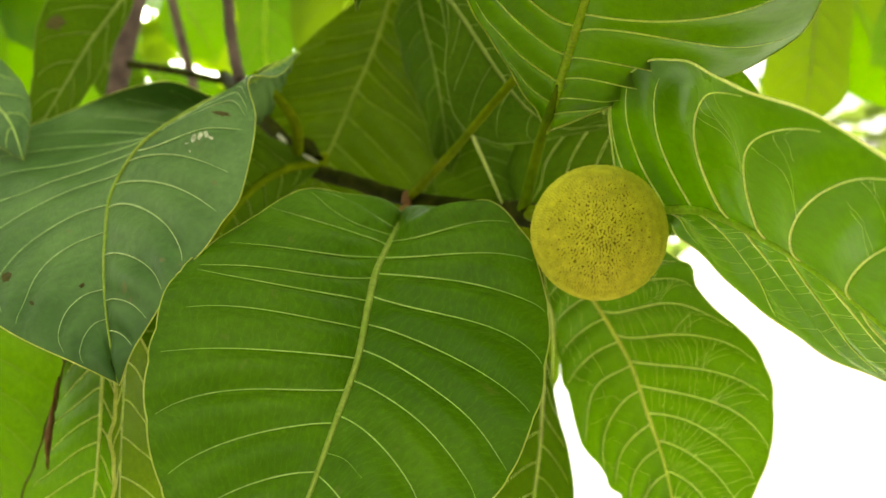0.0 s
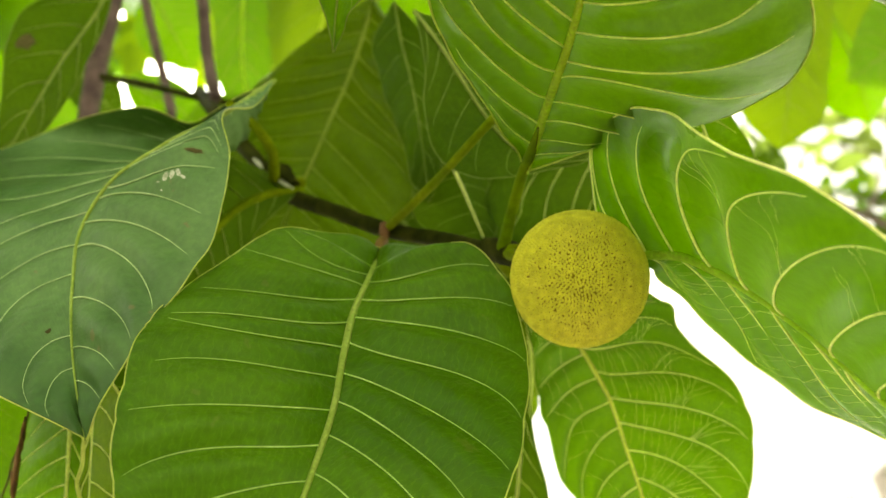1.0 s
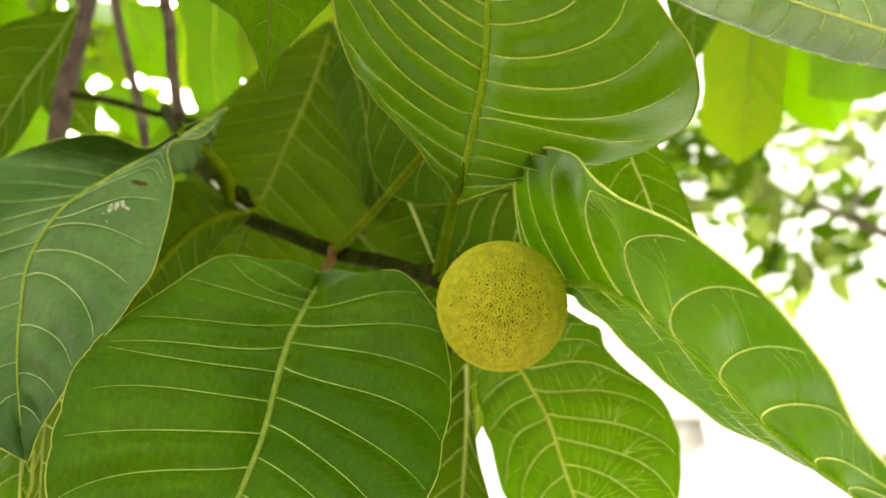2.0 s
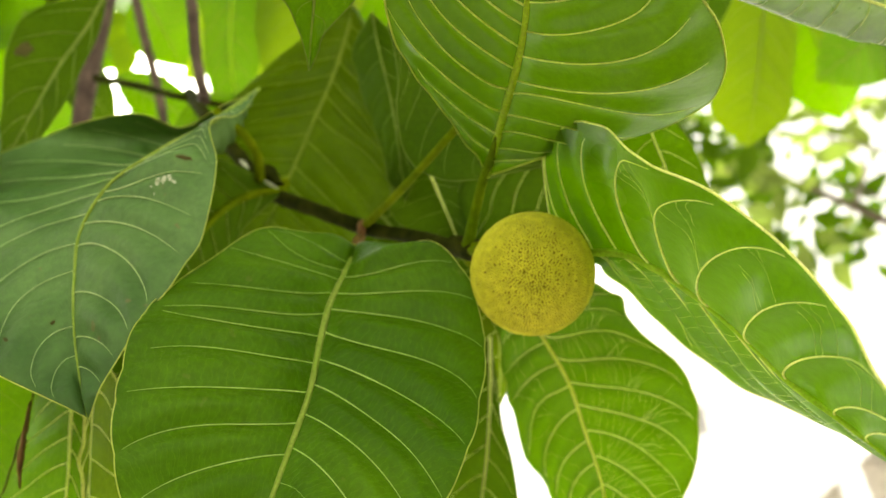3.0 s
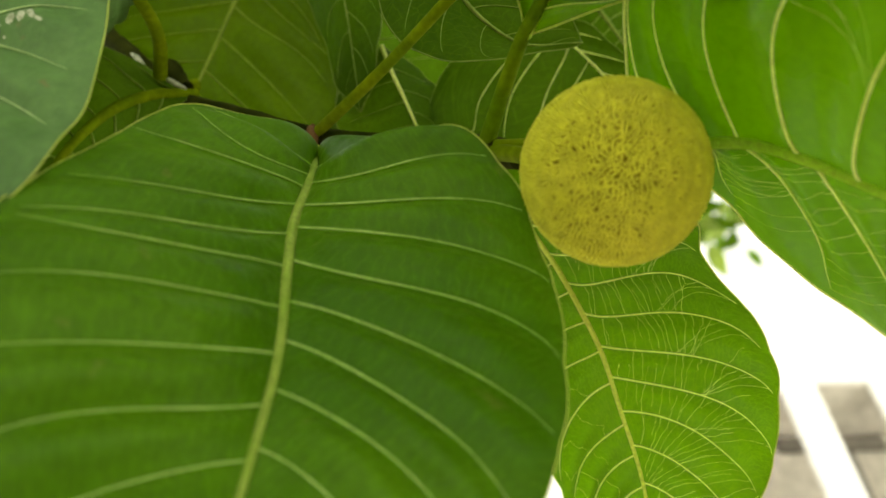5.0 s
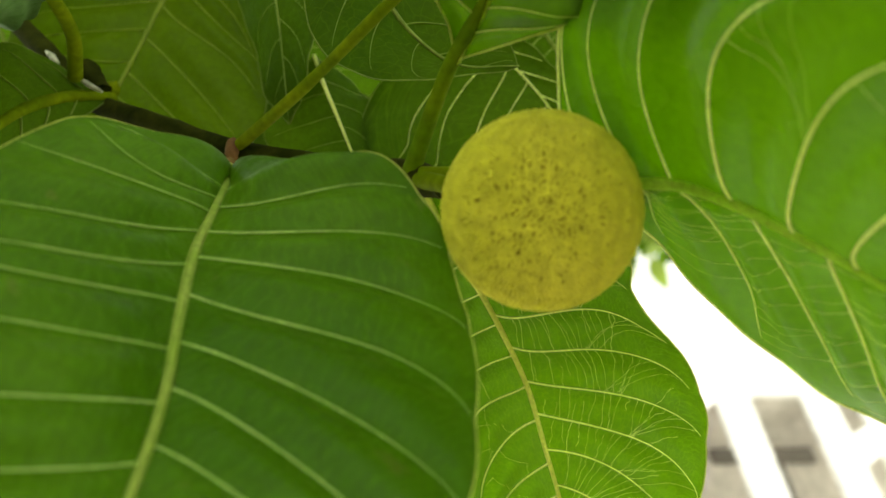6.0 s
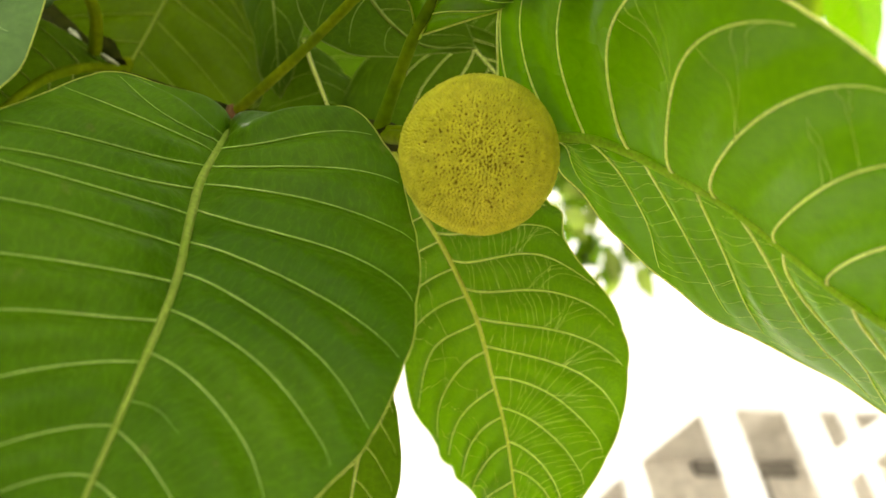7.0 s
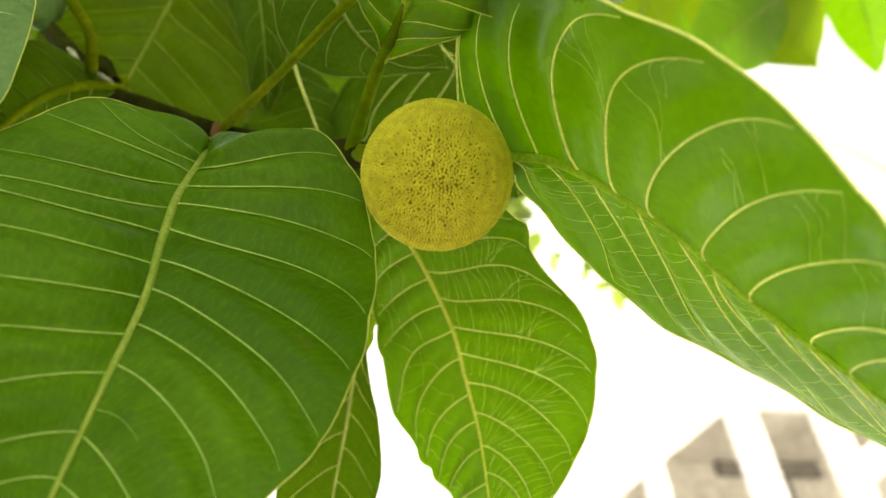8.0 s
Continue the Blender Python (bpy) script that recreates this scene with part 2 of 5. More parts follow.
PETIOLE_RED = solid_material("petiole_red", (0.10, 0.065, 0.012), (0.16, 0.10, 0.02), 140, 0.6, 0.4, 0.0003, shine=0.06)
TWIG = solid_material("twig", (0.010, 0.014, 0.001), (0.030, 0.036, 0.004), 90, 0.75, 0.7, 0.0006, shine=0.02)
BARK = solid_material("bark", (0.06, 0.042, 0.034), (0.12, 0.088, 0.07), 60, 0.8, 0.9, 0.0015)
SCAR = solid_material("scar", (0.10, 0.05, 0.018), (0.16, 0.09, 0.03), 200, 0.7, 0.6, 0.0004)
DRY = solid_material("dry_skin", (0.22, 0.26, 0.15), (0.50, 0.52, 0.40), 500, 0.6, 0.5, 0.0003)
BROWN = solid_material("brown_spot", (0.045, 0.045, 0.012), (0.085, 0.075, 0.025), 400, 0.7, 0.5, 0.0003, shine=0.03)
FLORET = solid_material("floret", (0.62, 0.63, 0.045), (0.73, 0.72, 0.07), 60, 0.6, 0.3, 0.0002, 0.15)
# dark colour deepens the shade in the gaps between bumps
CORE = solid_material("core", (0.20, 0.175, 0.008), (0.25, 0.215, 0.01), 60, 0.8, 0.3, 0.0002)


# ---- builders ----
def mesh_object(name, verts, faces, mat, uvs=None, smooth=True):
    me = bpy.data.meshes.new(name)
    me.from_pydata([tuple(v) for v in verts], [], faces)
    if smooth:
        me.polygons.foreach_set("use_smooth", [True] * len(me.polygons))
    if uvs is not None:
        layer = me.uv_layers.new(name="blade")
        loops = np.zeros(len(me.loops), dtype=np.int32)
        me.loops.foreach_get("vertex_index", loops)
        layer.data.foreach_set("uv", np.asarray(uvs, dtype=np.float32)[loops].ravel())
    me.materials.append(mat)
    me.update()
    return new(name, me)


def part(name, verts, faces, mat, parent, label="", uvs=None, smooth=True):
    ob = mesh_object(name, verts, faces, mat, uvs, smooth)
    ob.parent = parent
    if label:
        ob["label"] = label
    return ob


def spline(knots, values, at):
    """Smooth curve through values at knots (cubic Hermite)."""
    k, v, at = np.asarray(knots, float), np.asarray(values, float), np.asarray(at, float)
    slope = np.gradient(v, k, axis=0)
    i = np.clip(np.searchsorted(k, at, side="right") - 1, 0, len(k) - 2)
    h = (k[i + 1] - k[i])[:, None]
    s = ((at - k[i]) / (k[i + 1] - k[i]))[:, None]
    return ((2 * s**3 - 3 * s**2 + 1) * v[i] + (s**3 - 2 * s**2 + s) * h * slope[i]
            + (-2 * s**3 + 3 * s**2) * v[i + 1] + (s**3 - s**2) * h * slope[i + 1])


def tube(points, radii, sides=8, cap=True):
    """Verts and faces of a round tapering stem along points."""
    p = np.asarray(points, float)
    n = len(p)
    r = np.interp(np.linspace(0, 1, n), np.linspace(0, 1, len(radii)), radii)
    tangent = np.gradient(p, axis=0)
    tangent /= np.linalg.norm(tangent, axis=1)[:, None] + 1e-12
    ref = np.array([0.31, -0.77, 0.55])
    a = np.cross(tangent, ref)
    a /= np.linalg.norm(a, axis=1)[:, None] + 1e-12
    b = np.cross(tangent, a)
    ang = np.linspace(0, 2 * np.pi, sides, endpoint=False)
    ring = np.cos(ang)[None, :, None] * a[:, None] + np.sin(ang)[None, :, None] * b[:, None]
    verts = (p[:, None] + ring * r[:, None, None]).reshape(-1, 3)
    faces = []
    for i in range(n - 1):
        for j in range(sides):
            k = (j + 1) % sides
            faces.append((i * sides + j, i * sides + k, (i + 1) * sides + k, (i + 1) * sides + j))
    if cap:
        faces.append(tuple(range(sides)))
        faces.append(tuple(reversed(range((n - 1) * sides, n * sides))))
    return verts, faces


def smooth_path(points, n=24):
    p = np.asarray(points, float)
    k = np.concatenate([[0], np.cumsum(np.linalg.norm(np.diff(p, axis=0), axis=1))])
    return spline(k, p, np.linspace(0, k[-1], n))


def formula_veins(starts, bend, power, hook):
    """Side veins of one half by rule: where each leaves the midrib, and how it sweeps towards the tip."""
    veins = []
    v = np.linspace(0.0, 0.94, 22)
    for i, u0 in enumerate(starts):
        sweep = (bend[0] + (bend[1] - bend[0]) * min(1.0, u0 / 0.7)) * min(1.0, (1 - u0) * 3)
        u = u0 + sweep * v ** power + hook * np.clip((v - 0.75) / 0.2, 0, 1) ** 2 + 0.002 * np.sin(v * 9 + i * 2.1)
        veins.append((np.clip(u, 0, 0.995), v))
    return veins


def curved_veins(rows):
    """Side veins of one half from rows of (start on the midrib, then three pulls as shifts along and shares across)."""
    rows = sorted(rows)
    gap = rows[1][0] - rows[0][0]
    while rows[0][0] > 0.11:
        u0, *rest = rows[0]
        gap = min(gap, 0.07)
        k = max(0.4, (u0 - gap) / u0)
        rows.insert(0, (u0 - gap, *[x * k if i % 2 == 0 else x for i, x in enumerate(rest)]))
    while rows[-1][0] < 0.87:
        u0, *rest = rows[-1]
        step = 0.06
        k = (1 - u0 - step) / (1 - u0)
        rows.append((u0 + step, *[x * k if i % 2 == 0 else x for i, x in enumerate(rest)]))
    veins = []
    s = np.linspace(0, 1, 22)
    for u0, a, va, b, vb, c, vc in rows:
        u = u0 + 3 * s * (1 - s) ** 2 * a + 3 * s * s * (1 - s) * b + s ** 3 * c
        v = 3 * s * (1 - s) ** 2 * va + 3 * s * s * (1 - s) * vb + s ** 3 * vc
        if v[-1] < 0.86:
            # run on towards the margin
            pull = np.clip((u[-1] - u[-4]) / max(v[-1] - v[-4], 1e-3), -0.1, 0.4)
            more = np.linspace(v[-1], 0.93, 9)[1:]
            u = np.concatenate([u, u[-1] + pull * (more - v[-1]) + 0.08 * (more - v[-1]) ** 2])
            v = np.concatenate([v, more])
        veins.append((np.clip(u, 0, 0.995), np.clip(v, 0, 0.985)))
    return veins


def leaf(parent, rows, mat, vein_mat, label, veins=12, paths=None, minor=(), bulge=(0.0, 0.0), puff=0.5, rib=1.5, vein=0.42,
         bend=((0.12, 0.16), (0.12, 0.16)), power=(1.5, 1.5), res=(72, 18), wave=0.6, seed=1, margin=0.22, rib_mat=None, margin_mat=None,
         ladder=None, curl=(0.0, 0.0), hook=0.012, proud=(1, 1), sink=1.6, sag=0.0, hollow=0.0, scallop=None, ruffle=0.0):
    """One leaf. rows, in millimetres, from base to tip: a point of the midrib, and the reach from it to the margin on either side.
    paths: the side veins of each half; bulge: how far each half arches towards -y, as a share of its width;
    puff: millimetres by which the blade swells between side veins; scallop: how far the margin bows out between them."""
    rows = np.asarray(rows, float) / 1000
    mid, left, right = rows[:, 0:3], rows[:, 3:6], rows[:, 6:9]
    k = np.concatenate([[0], np.cumsum(np.linalg.norm(np.diff(mid, axis=0), axis=1))])
    length = k[-1]
    k = k / length
    nu, nv = res
    u = np.linspace(0, 1, nu)
    rng = np.random.RandomState(seed)
    phase0 = rng.rand(6) * 6.28
    if paths:
        lines = [curved_veins(p) for p in paths]
    else:
        even = (np.arange(veins) + 1.0) / (veins + 1)
        lines = [formula_veins(even + d / (veins + 1), bend[h], power[h], hook) for h, d in ((0, -0.25), (1, 0.2))]
    # the veins as shares along the midrib, at even shares across, to tell the field between two of them
    across = np.linspace(0, 1, 41)
    fields = []
    for half in lines:
        table = [np.zeros(41)]
        for uu, vv in half:
            order = np.argsort(vv)
            at = np.interp(across, vv[order], uu[order])
            tail = across > vv.max()
            at[tail] += 0.25 * (across[tail] - vv.max())
            table.append(np.maximum(at, table[-1] + 0.004))
        table.append(np.maximum(np.ones(41), table[-1] + 0.004))
        fields.append(np.stack(table))

    heading = np.gradient(mid, k, axis=0)
    facing = [-1.0 if np.cross(heading, reach)[:, 1].sum() > 0 else 1.0 for reach in (left, right)]

    def field(uu, vv, h):
        """Which field between side veins a point lies in, and the share within it."""
        at = np.clip(vv, 0, 1) * 40
        j = np.minimum(at.astype(int), 39)
        f = at - j
        edges = fields[h][:, j] * (1 - f) + fields[h][:, j + 1] * f
        i = np.clip((edges <= uu).sum(axis=0) - 1, 0, len(edges) - 2)
        n = np.arange(len(uu))
        low, high = edges[i, n], edges[i + 1, n]
        return i + np.clip((uu - low) / (high - low), 0, 1), high - low

    steep = [np.gradient(t, across, axis=1) for t in fields]

    def lean(i, vv, room, h):
        """How far a rung square to the veins shifts across, over one field."""
        wide = np.linalg.norm(left if h == 0 else right, axis=1).max()
        j = np.clip(np.round(np.asarray(vv) * 40).astype(int), 0, 40)
        return -np.clip((length / wide) ** 2 * np.clip(steep[h][i, j], 0, 0.8) * room, 0.0, 0.42)

    def surface(uu, vv, side, off=0.0):
        """Points at shares uu along the midrib and vv across one half."""
        uu, vv = np.asarray(uu, float), np.asarray(vv, float)
        h = 0 if side < 0 else 1
        a = spline(k, mid, uu)
        reach = spline(k, left if side < 0 else right, uu)
        w = np.linalg.norm(reach, axis=1)[:, None]
        along = np.stack([np.interp(uu, k, heading[:, c]) for c in range(3)], axis=1)
        along /= np.linalg.norm(along, axis=1)[:, None]
        nrm = np.cross(along, reach / (w + 1e-9))
        nrm *= facing[h]
        nrm /= np.linalg.norm(nrm, axis=1)[:, None] + 1e-9
        v = vv[:, None]
        b = bulge[h]
        b = np.interp(uu, (0.0, 0.3, 0.55, 1.0), b)[:, None] if isinstance(b, tuple) else b
        if scallop:
            edge = field(uu, np.ones_like(vv), h)[0]
            bow = np.abs(np.sin(np.pi * edge)) ** 0.8 - 0.6 + 0.25 * np.sin(edge * 4.1 + phase0[5] + side)
            reach = reach * (1 + scallop[h] * bow[:, None] * v ** 3)
        p = a + reach * v + nrm * w * b * 4 * v * (1 - v) * (1 - 0.35 * v)
        p = p - nrm * w * curl[h] * np.clip((v - 0.62) / 0.38, 0, 1) ** 2
        if hollow and side < 0:
            # a trough along the midrib
            p[:, 1] += hollow * (vv / 0.16) * np.exp(1 - vv / 0.16) * np.interp(uu, (0.12, 0.3, 0.9, 1.0), (0.0, 1.0, 1.0, 0.0))
        if sag and side < 0:
            # a hollow behind the fold of the first half
            p[:, 1] += sag * np.sin(np.pi * np.clip(vv, 0, 1)) * np.interp(uu, (0.0, 0.2, 0.42, 0.62), (0.0, 1.0, 1.0, 0.0))
        cell, room = field(uu, vv, h)
        swell = (np.abs(np.sin(np.pi * cell)) ** 1.5 * np.clip(room / 0.065, 0.25, 1.25))[:, None]
        p = p + nrm * (puff / 1000) * swell * np.sin(np.pi * np.clip(v, 0, 1)) ** 0.7 * np.clip(v * 7, 0, 1)
        ripple = (np.sin(uu * 17 + phase0[0] + side) + 0.7 * np.sin(uu * 31 + phase0[1] * side) + 0.5 * np.sin(uu * 53 + phase0[2]))[:, None]
        p = p + nrm * (wave / 1000) * ripple * v**2
        if ruffle:
            p = p + nrm * (ruffle / 1000) * (np.sin(np.pi * cell) * np.sign(np.sin(np.pi * 0.5 * cell)) * 0.6 + np.sin(uu * 71 + phase0[3]) * 0.4)[:, None] * v**4
        sway = (np.sin(vv * 5 + phase0[3]) * np.sin(uu * 9 + phase0[4] + side))[:, None]
        return p + nrm * ((wave * 0.8 / 1000) * sway * v + off * proud[h])

    verts, uvs = [], []
    sides, shares = [], []
    centre = spline(k, mid, u)
    width = max(np.linalg.norm(left, axis=1).max(), np.linalg.norm(right, axis=1).max()) * 1000
    for side in (-1, 1):
        h = 0 if side < 0 else 1
        grid, cells, rungs = np.zeros((nu, nv + 1, 3)), np.zeros((nu, nv + 1)), np.zeros((nu, nv + 1))
        for j in range(nv + 1):
            grid[:, j] = surface(u, np.full(nu, j / nv), side)
            cell, room = field(u, np.full(nu, j / nv), h)
            i = np.minimum(cell.astype(int), len(fields[h]) - 2)
            cells[:, j] = cell / (len(fields[h]) - 1)
            rungs[:, j] = j / nv - lean(i, np.full(nu, j / nv), room, h) * (cell - i)
        sides.append(grid)
        shares.append((cells, rungs))
    faces = []
    index = {}
    for i in range(nu):
        for j in range(-nv, nv + 1):
            index[i, j] = len(verts)
            verts.append(sides[0][i, -j] if j < 0 else sides[1][i, j])
            cells, rungs = shares[0 if j < 0 else 1]
            uvs.append((rungs[i, abs(j)] * width, cells[i, abs(j)] * length * 1000))
    for i in range(nu - 1):
        for j in range(-nv, nv):
            faces.append((index[i, j], index[i, j + 1], index[i + 1, j + 1], index[i + 1, j]))
    blade = part("leaf", verts, faces, mat, parent, label, uvs)
    lift = np.array([0, -0.0003, 0])
    m = smooth_path(centre, 60)
    v, f = tube(m + lift, [rib / 1000, rib * 0.9 / 1000, rib * 0.6 / 1000, rib * 0.2 / 1000], 8)
    part("midrib", v, f, rib_mat or vein_mat, blade)
    if margin:
        edge = np.concatenate([sides[0][:, nv], sides[1][::-1, nv]])
        v, f = tube(edge, [margin / 1000], 5)
        part("margin", v, f, margin_mat or MARGIN_DARK, blade)
    for side in (-1, 1):
        h = 0 if side < 0 else 1
        wide = np.linalg.norm(left if side < 0 else right, axis=1).max()
        small = [(np.array([r[1], r[1] + 0.4 * (r[2] - r[1]), r[2]]), np.array([0.0, r[3] * 0.5, r[3]])) for r in minor if r[0] == h]
        for uu, vv in lines[h] + small:
            rise = 0.0004 * (np.clip(vv * 8, 0, 1) - sink * np.clip((vv - 0.55) / 0.4, 0, 1) ** 2)
            path = smooth_path(surface(uu, vv, side, rise[:, None]), 30)
            if np.linalg.norm(path[-1] - path[0]) < 0.006:
                continue
            slim = vein * min(1.0, 0.35 + 0.65 * np.linalg.norm(path[-1] - path[0]) / wide) * (0.6 if len(uu) == 3 else 1.0)
            v, f = tube(path, [slim / 1000, slim * 0.85 / 1000, slim * 0.6 / 1000, slim * 0.2 / 1000], 6)
            part("vein", v, f, vein_mat, blade)
    if ladder:
        # the fine rungs between neighbouring side veins
        gap, thick, reach_from, reach_to, first = ladder
        verts, faces = [], []
        for side in (-1, 1):
            h = 0 if side < 0 else 1
            wide = np.linalg.norm(left if side < 0 else right, axis=1).max() * 1000
            step = gap[h] / wide
            for n, (low, high) in enumerate(zip(fields[h][1:-2], fields[h][2:-1])):
                if low[0] < first[h]:
                    continue
                for r in np.arange(reach_from[h], reach_to, step):
                    v0 = r + (rng.rand() - 0.5) * 0.4 * step
                    s = np.linspace(0, 1, 9)
                    if rng.rand() < 0.3:
                        s = s * (0.4 + 0.4 * rng.rand()) if rng.rand() < 0.5 else 1 - s * (0.4 + 0.4 * rng.rand())
                    drift = np.cumsum(rng.randn(9)) * 0.12 * step
                    slant = lean(n + 1, v0, np.interp(v0, across, high - low), h)
                    s = s * min(1.0, max(0.2, (v0 - 0.04) / max(1e-6, -slant)))
                    vv = np.clip(v0 + drift + slant * s + (rng.rand() - 0.5) * 0.4 * step * s, 0.01, 0.97)
                    uu = np.interp(vv, across, low) * (1 - s) + np.interp(vv, across, high) * s
                    path = surface(np.clip(uu, 0, 0.995), vv, side, 0.0001)
                    if np.linalg.norm(path[-1] - path[0]) < 0.001:
                        continue
                    t = thick * (0.5 + 0.6 * rng.rand()) / 1000
                    v, f = tube(path, [t, t * 0.7, t], 4, False)
                    faces += [tuple(i + len(verts) for i in q) for q in f]
                    verts += list(v)
        fine_part = part("vein_net", verts, faces, VEIN_FINE, blade, "net of fine pale veins")
        fine_part["kind"] = "stuff"
    return blade


def mark(blade, x, z, size, mat, label, seed, squash=0.6, name="scar"):
    """A small ragged patch of dead skin on a blade, met by the line from the origin towards (x, 1, z)."""
    me = blade.data
    tree_of_faces = BVHTree.FromPolygons([v.co for v in me.vertices], [tuple(p.vertices) for p in me.polygons])
    rng = np.random.RandomState(seed)
    n = 18
    verts, faces = [], []
    turn = rng.rand() * 3
    ragged = 0.75 + 0.5 * rng.rand(n)
    for share in (0.0, 0.55, 1.0):
        for i in range(n):
            a = 2 * math.pi * i / n
            p, q = math.cos(a) * size * share * ragged[i], math.sin(a) * size * squash * share * ragged[i]
            d = Vector((x + p * math.cos(turn) - q * math.sin(turn), 1, z + p * math.sin(turn) + q * math.cos(turn))).normalized()
            hit = tree_of_faces.ray_cast(Vector((0, 0, 0)), d)[0]
            if hit is None:
                return None
            verts.append(hit - d * (0.0006 - 0.0003 * share))
    for r in range(2):
        for i in range(n):
            k = (i + 1) % n
            faces.append((r * n + i, r * n + k, (r + 1) * n + k, (r + 1) * n + i))
    return part(name, verts, faces, mat, blade, label)


def thing(name, label, category, at=(0, 0, 0), group="", kind=""):
    """An Empty in the branch's axes that carries the parts of one thing."""
    ob = new(name)
    ob.empty_display_size = 0.02
    ob.matrix_world = TREE
    return tagged(ob, label, category, group, kind)


def stem(name, parent, points, radii, mat, label="", sides=12, n=40, knobs=0.0, seed=3):
    path = smooth_path(points, n)
    verts, faces = tube(path, radii, sides)
    if knobs:
        rng = np.random.RandomState(seed)
        verts = verts + (rng.rand(*verts.shape) - 0.5) * knobs
    return part(name, verts, faces, mat, parent, label)


# ---- ground ----
def ground_sheet():
    n = 40
    xs = np.sign(np.linspace(-1, 1, n)) * np.abs(np.linspace(-1, 1, n)) ** 3 * 2000
    verts = [(x, y, 0.03 * math.sin(x * 0.9) * math.cos(y * 0.7) if abs(x) + abs(y) < 60 else 0.0) for x in xs for y in xs]
    faces = [(i * n + j, (i + 1) * n + j, (i + 1) * n + j + 1, i * n + j + 1) for i in range(n - 1) for j in range(n - 1)]
    mat, nodes, links, out = material("bounce_ground")
    obj = nodes.new("ShaderNodeTexCoord").outputs["Object"]
    far = nodes.new("ShaderNodeVectorMath")
    far.operation = "LENGTH"
    links.new(obj, far.inputs[0])
    rough_edge = noise_node(nodes, links, 0.8, 4, obj)
    grit = noise_node(nodes, links, 14, 5, obj)
    reach = math_node(nodes, links, "ADD", far.outputs["Value"], math_node(nodes, links, "MULTIPLY", rough_edge.outputs["Fac"], 1.5))
    # unseen ground: dark near, pale beyond, chosen for the light it bounces
    bed = ramp_node(nodes, links, math_node(nodes, links, "DIVIDE", reach, 10.0), [(0.58, (0, 0, 0)), (0.63, (1, 1, 1))]).outputs["Color"]
    earth = ramp_node(nodes, links, grit.outputs["Fac"], [(0.3, (0.09, 0.075, 0.05)), (0.7, (0.16, 0.13, 0.09))]).outputs["Color"]
    slab = ramp_node(nodes, links, grit.outputs["Fac"], [(0.3, (0.52, 0.51, 0.48)), (0.7, (0.64, 0.63, 0.60))]).outputs["Color"]
    skin = nodes.new("ShaderNodeBsdfPrincipled")
    links.new(mix_colour(nodes, links, bed, earth, slab), skin.inputs["Base Color"])
    skin.inputs["Roughness"].default_value = 0.9
    links.new(skin.outputs[0], out.inputs["Surface"])
    tagged(mesh_object("ground", verts, faces, mat), "unseen ground, dark under the tree and pale beyond to set the bounced light", "ground", kind="structure")


ground_sheet()

# ---- the fruiting branch ----
tree = thing("tree", "broad-leaved tree with large green leaves on dark twigs", "tree")
stem("twig", tree, [(-0.150, 0.62, 0.118), (-0.129, 0.566, 0.099), (-0.103, 0.504, 0.075), (-0.082, 0.468, 0.056), (-0.066, 0.449, 0.0405), (-0.04, 0.418, 0.0305), (-0.015, 0.392, 0.0215), (0.0099, 0.362, 0.017), (0.027, 0.332, 0.0125)],
     [0.0046, 0.0044, 0.0042, 0.0038, 0.0033, 0.003], TWIG, "dark green woody twig", knobs=0.0006)
stem("leaf_scar", tree, [(-0.0155, 0.387, 0.0245), (-0.0155, 0.386, 0.0215), (-0.0155, 0.3855, 0.018)], [0.0015, 0.0024, 0.0018], SCAR, "rust-brown scar at a leaf joint", n=10, knobs=0.0005)
stem("leaf_scar", tree, [(-0.069, 0.449, 0.052), (-0.066, 0.446, 0.046), (-0.062, 0.443, 0.042)], [0.0046, 0.0055, 0.0044], TWIG, n=10, knobs=0.0008)
stem("bud", tree, [(0.024, 0.338, 0.014), (0.029, 0.33, 0.013), (0.036, 0.318, 0.011)], [0.004, 0.005, 0.0035], TWIG, n=12, knobs=0.0006)
stem("petiole", tree, [(-0.016, 0.388, 0.017), (-0.0165, 0.366, 0.0155), (-0.0145, 0.338, 0.0125)], [0.0022, 0.0018, 0.0016], PETIOLE_RED, "short reddish-green leaf stalk")
stem("petiole", tree, [(-0.0696, 0.435, 0.0465), (-0.0679, 0.418, 0.057), (-0.0715, 0.398, 0.0655), (-0.078, 0.375, 0.072)], [0.0026, 0.0022, 0.002], PETIOLE)
stem("petiole", tree, [(-0.0145, 0.388, 0.022), (0.003, 0.352, 0.037), (0.023, 0.310, 0.0565), (0.038, 0.298, 0.072)], [0.0019, 0.0016, 0.0016], PETIOLE, "long yellow-green leaf stalk")
stem("petiole", tree, [(0.029, 0.326, 0.014), (0.0315, 0.316, 0.028), (0.0338, 0.306, 0.0395), (0.0353, 0.2955, 0.0455), (0.0362, 0.284, 0.0518)], [0.0025, 0.0021, 0.0019, 0.0017, 0.0006], PETIOLE_DEEP)
stem("petiole", tree, [(0.031, 0.322, 0.013), (0.045, 0.312, 0.0135), (0.062, 0.297, 0.0135)], [0.0026, 0.0022, 0.0018], PETIOLE)
stem("petiole", tree, [(0.028, 0.332, 0.012), (0.030, 0.342, 0.008), (0.034, 0.350, 0.004)], [0.0024, 0.002, 0.0016], PETIOLE)
stem("petiole", tree, [(-0.058, 0.452, 0.046), (-0.070, 0.445, 0.0425), (-0.09, 0.432, 0.040)], [0.0026, 0.0022, 0.002], PETIOLE)

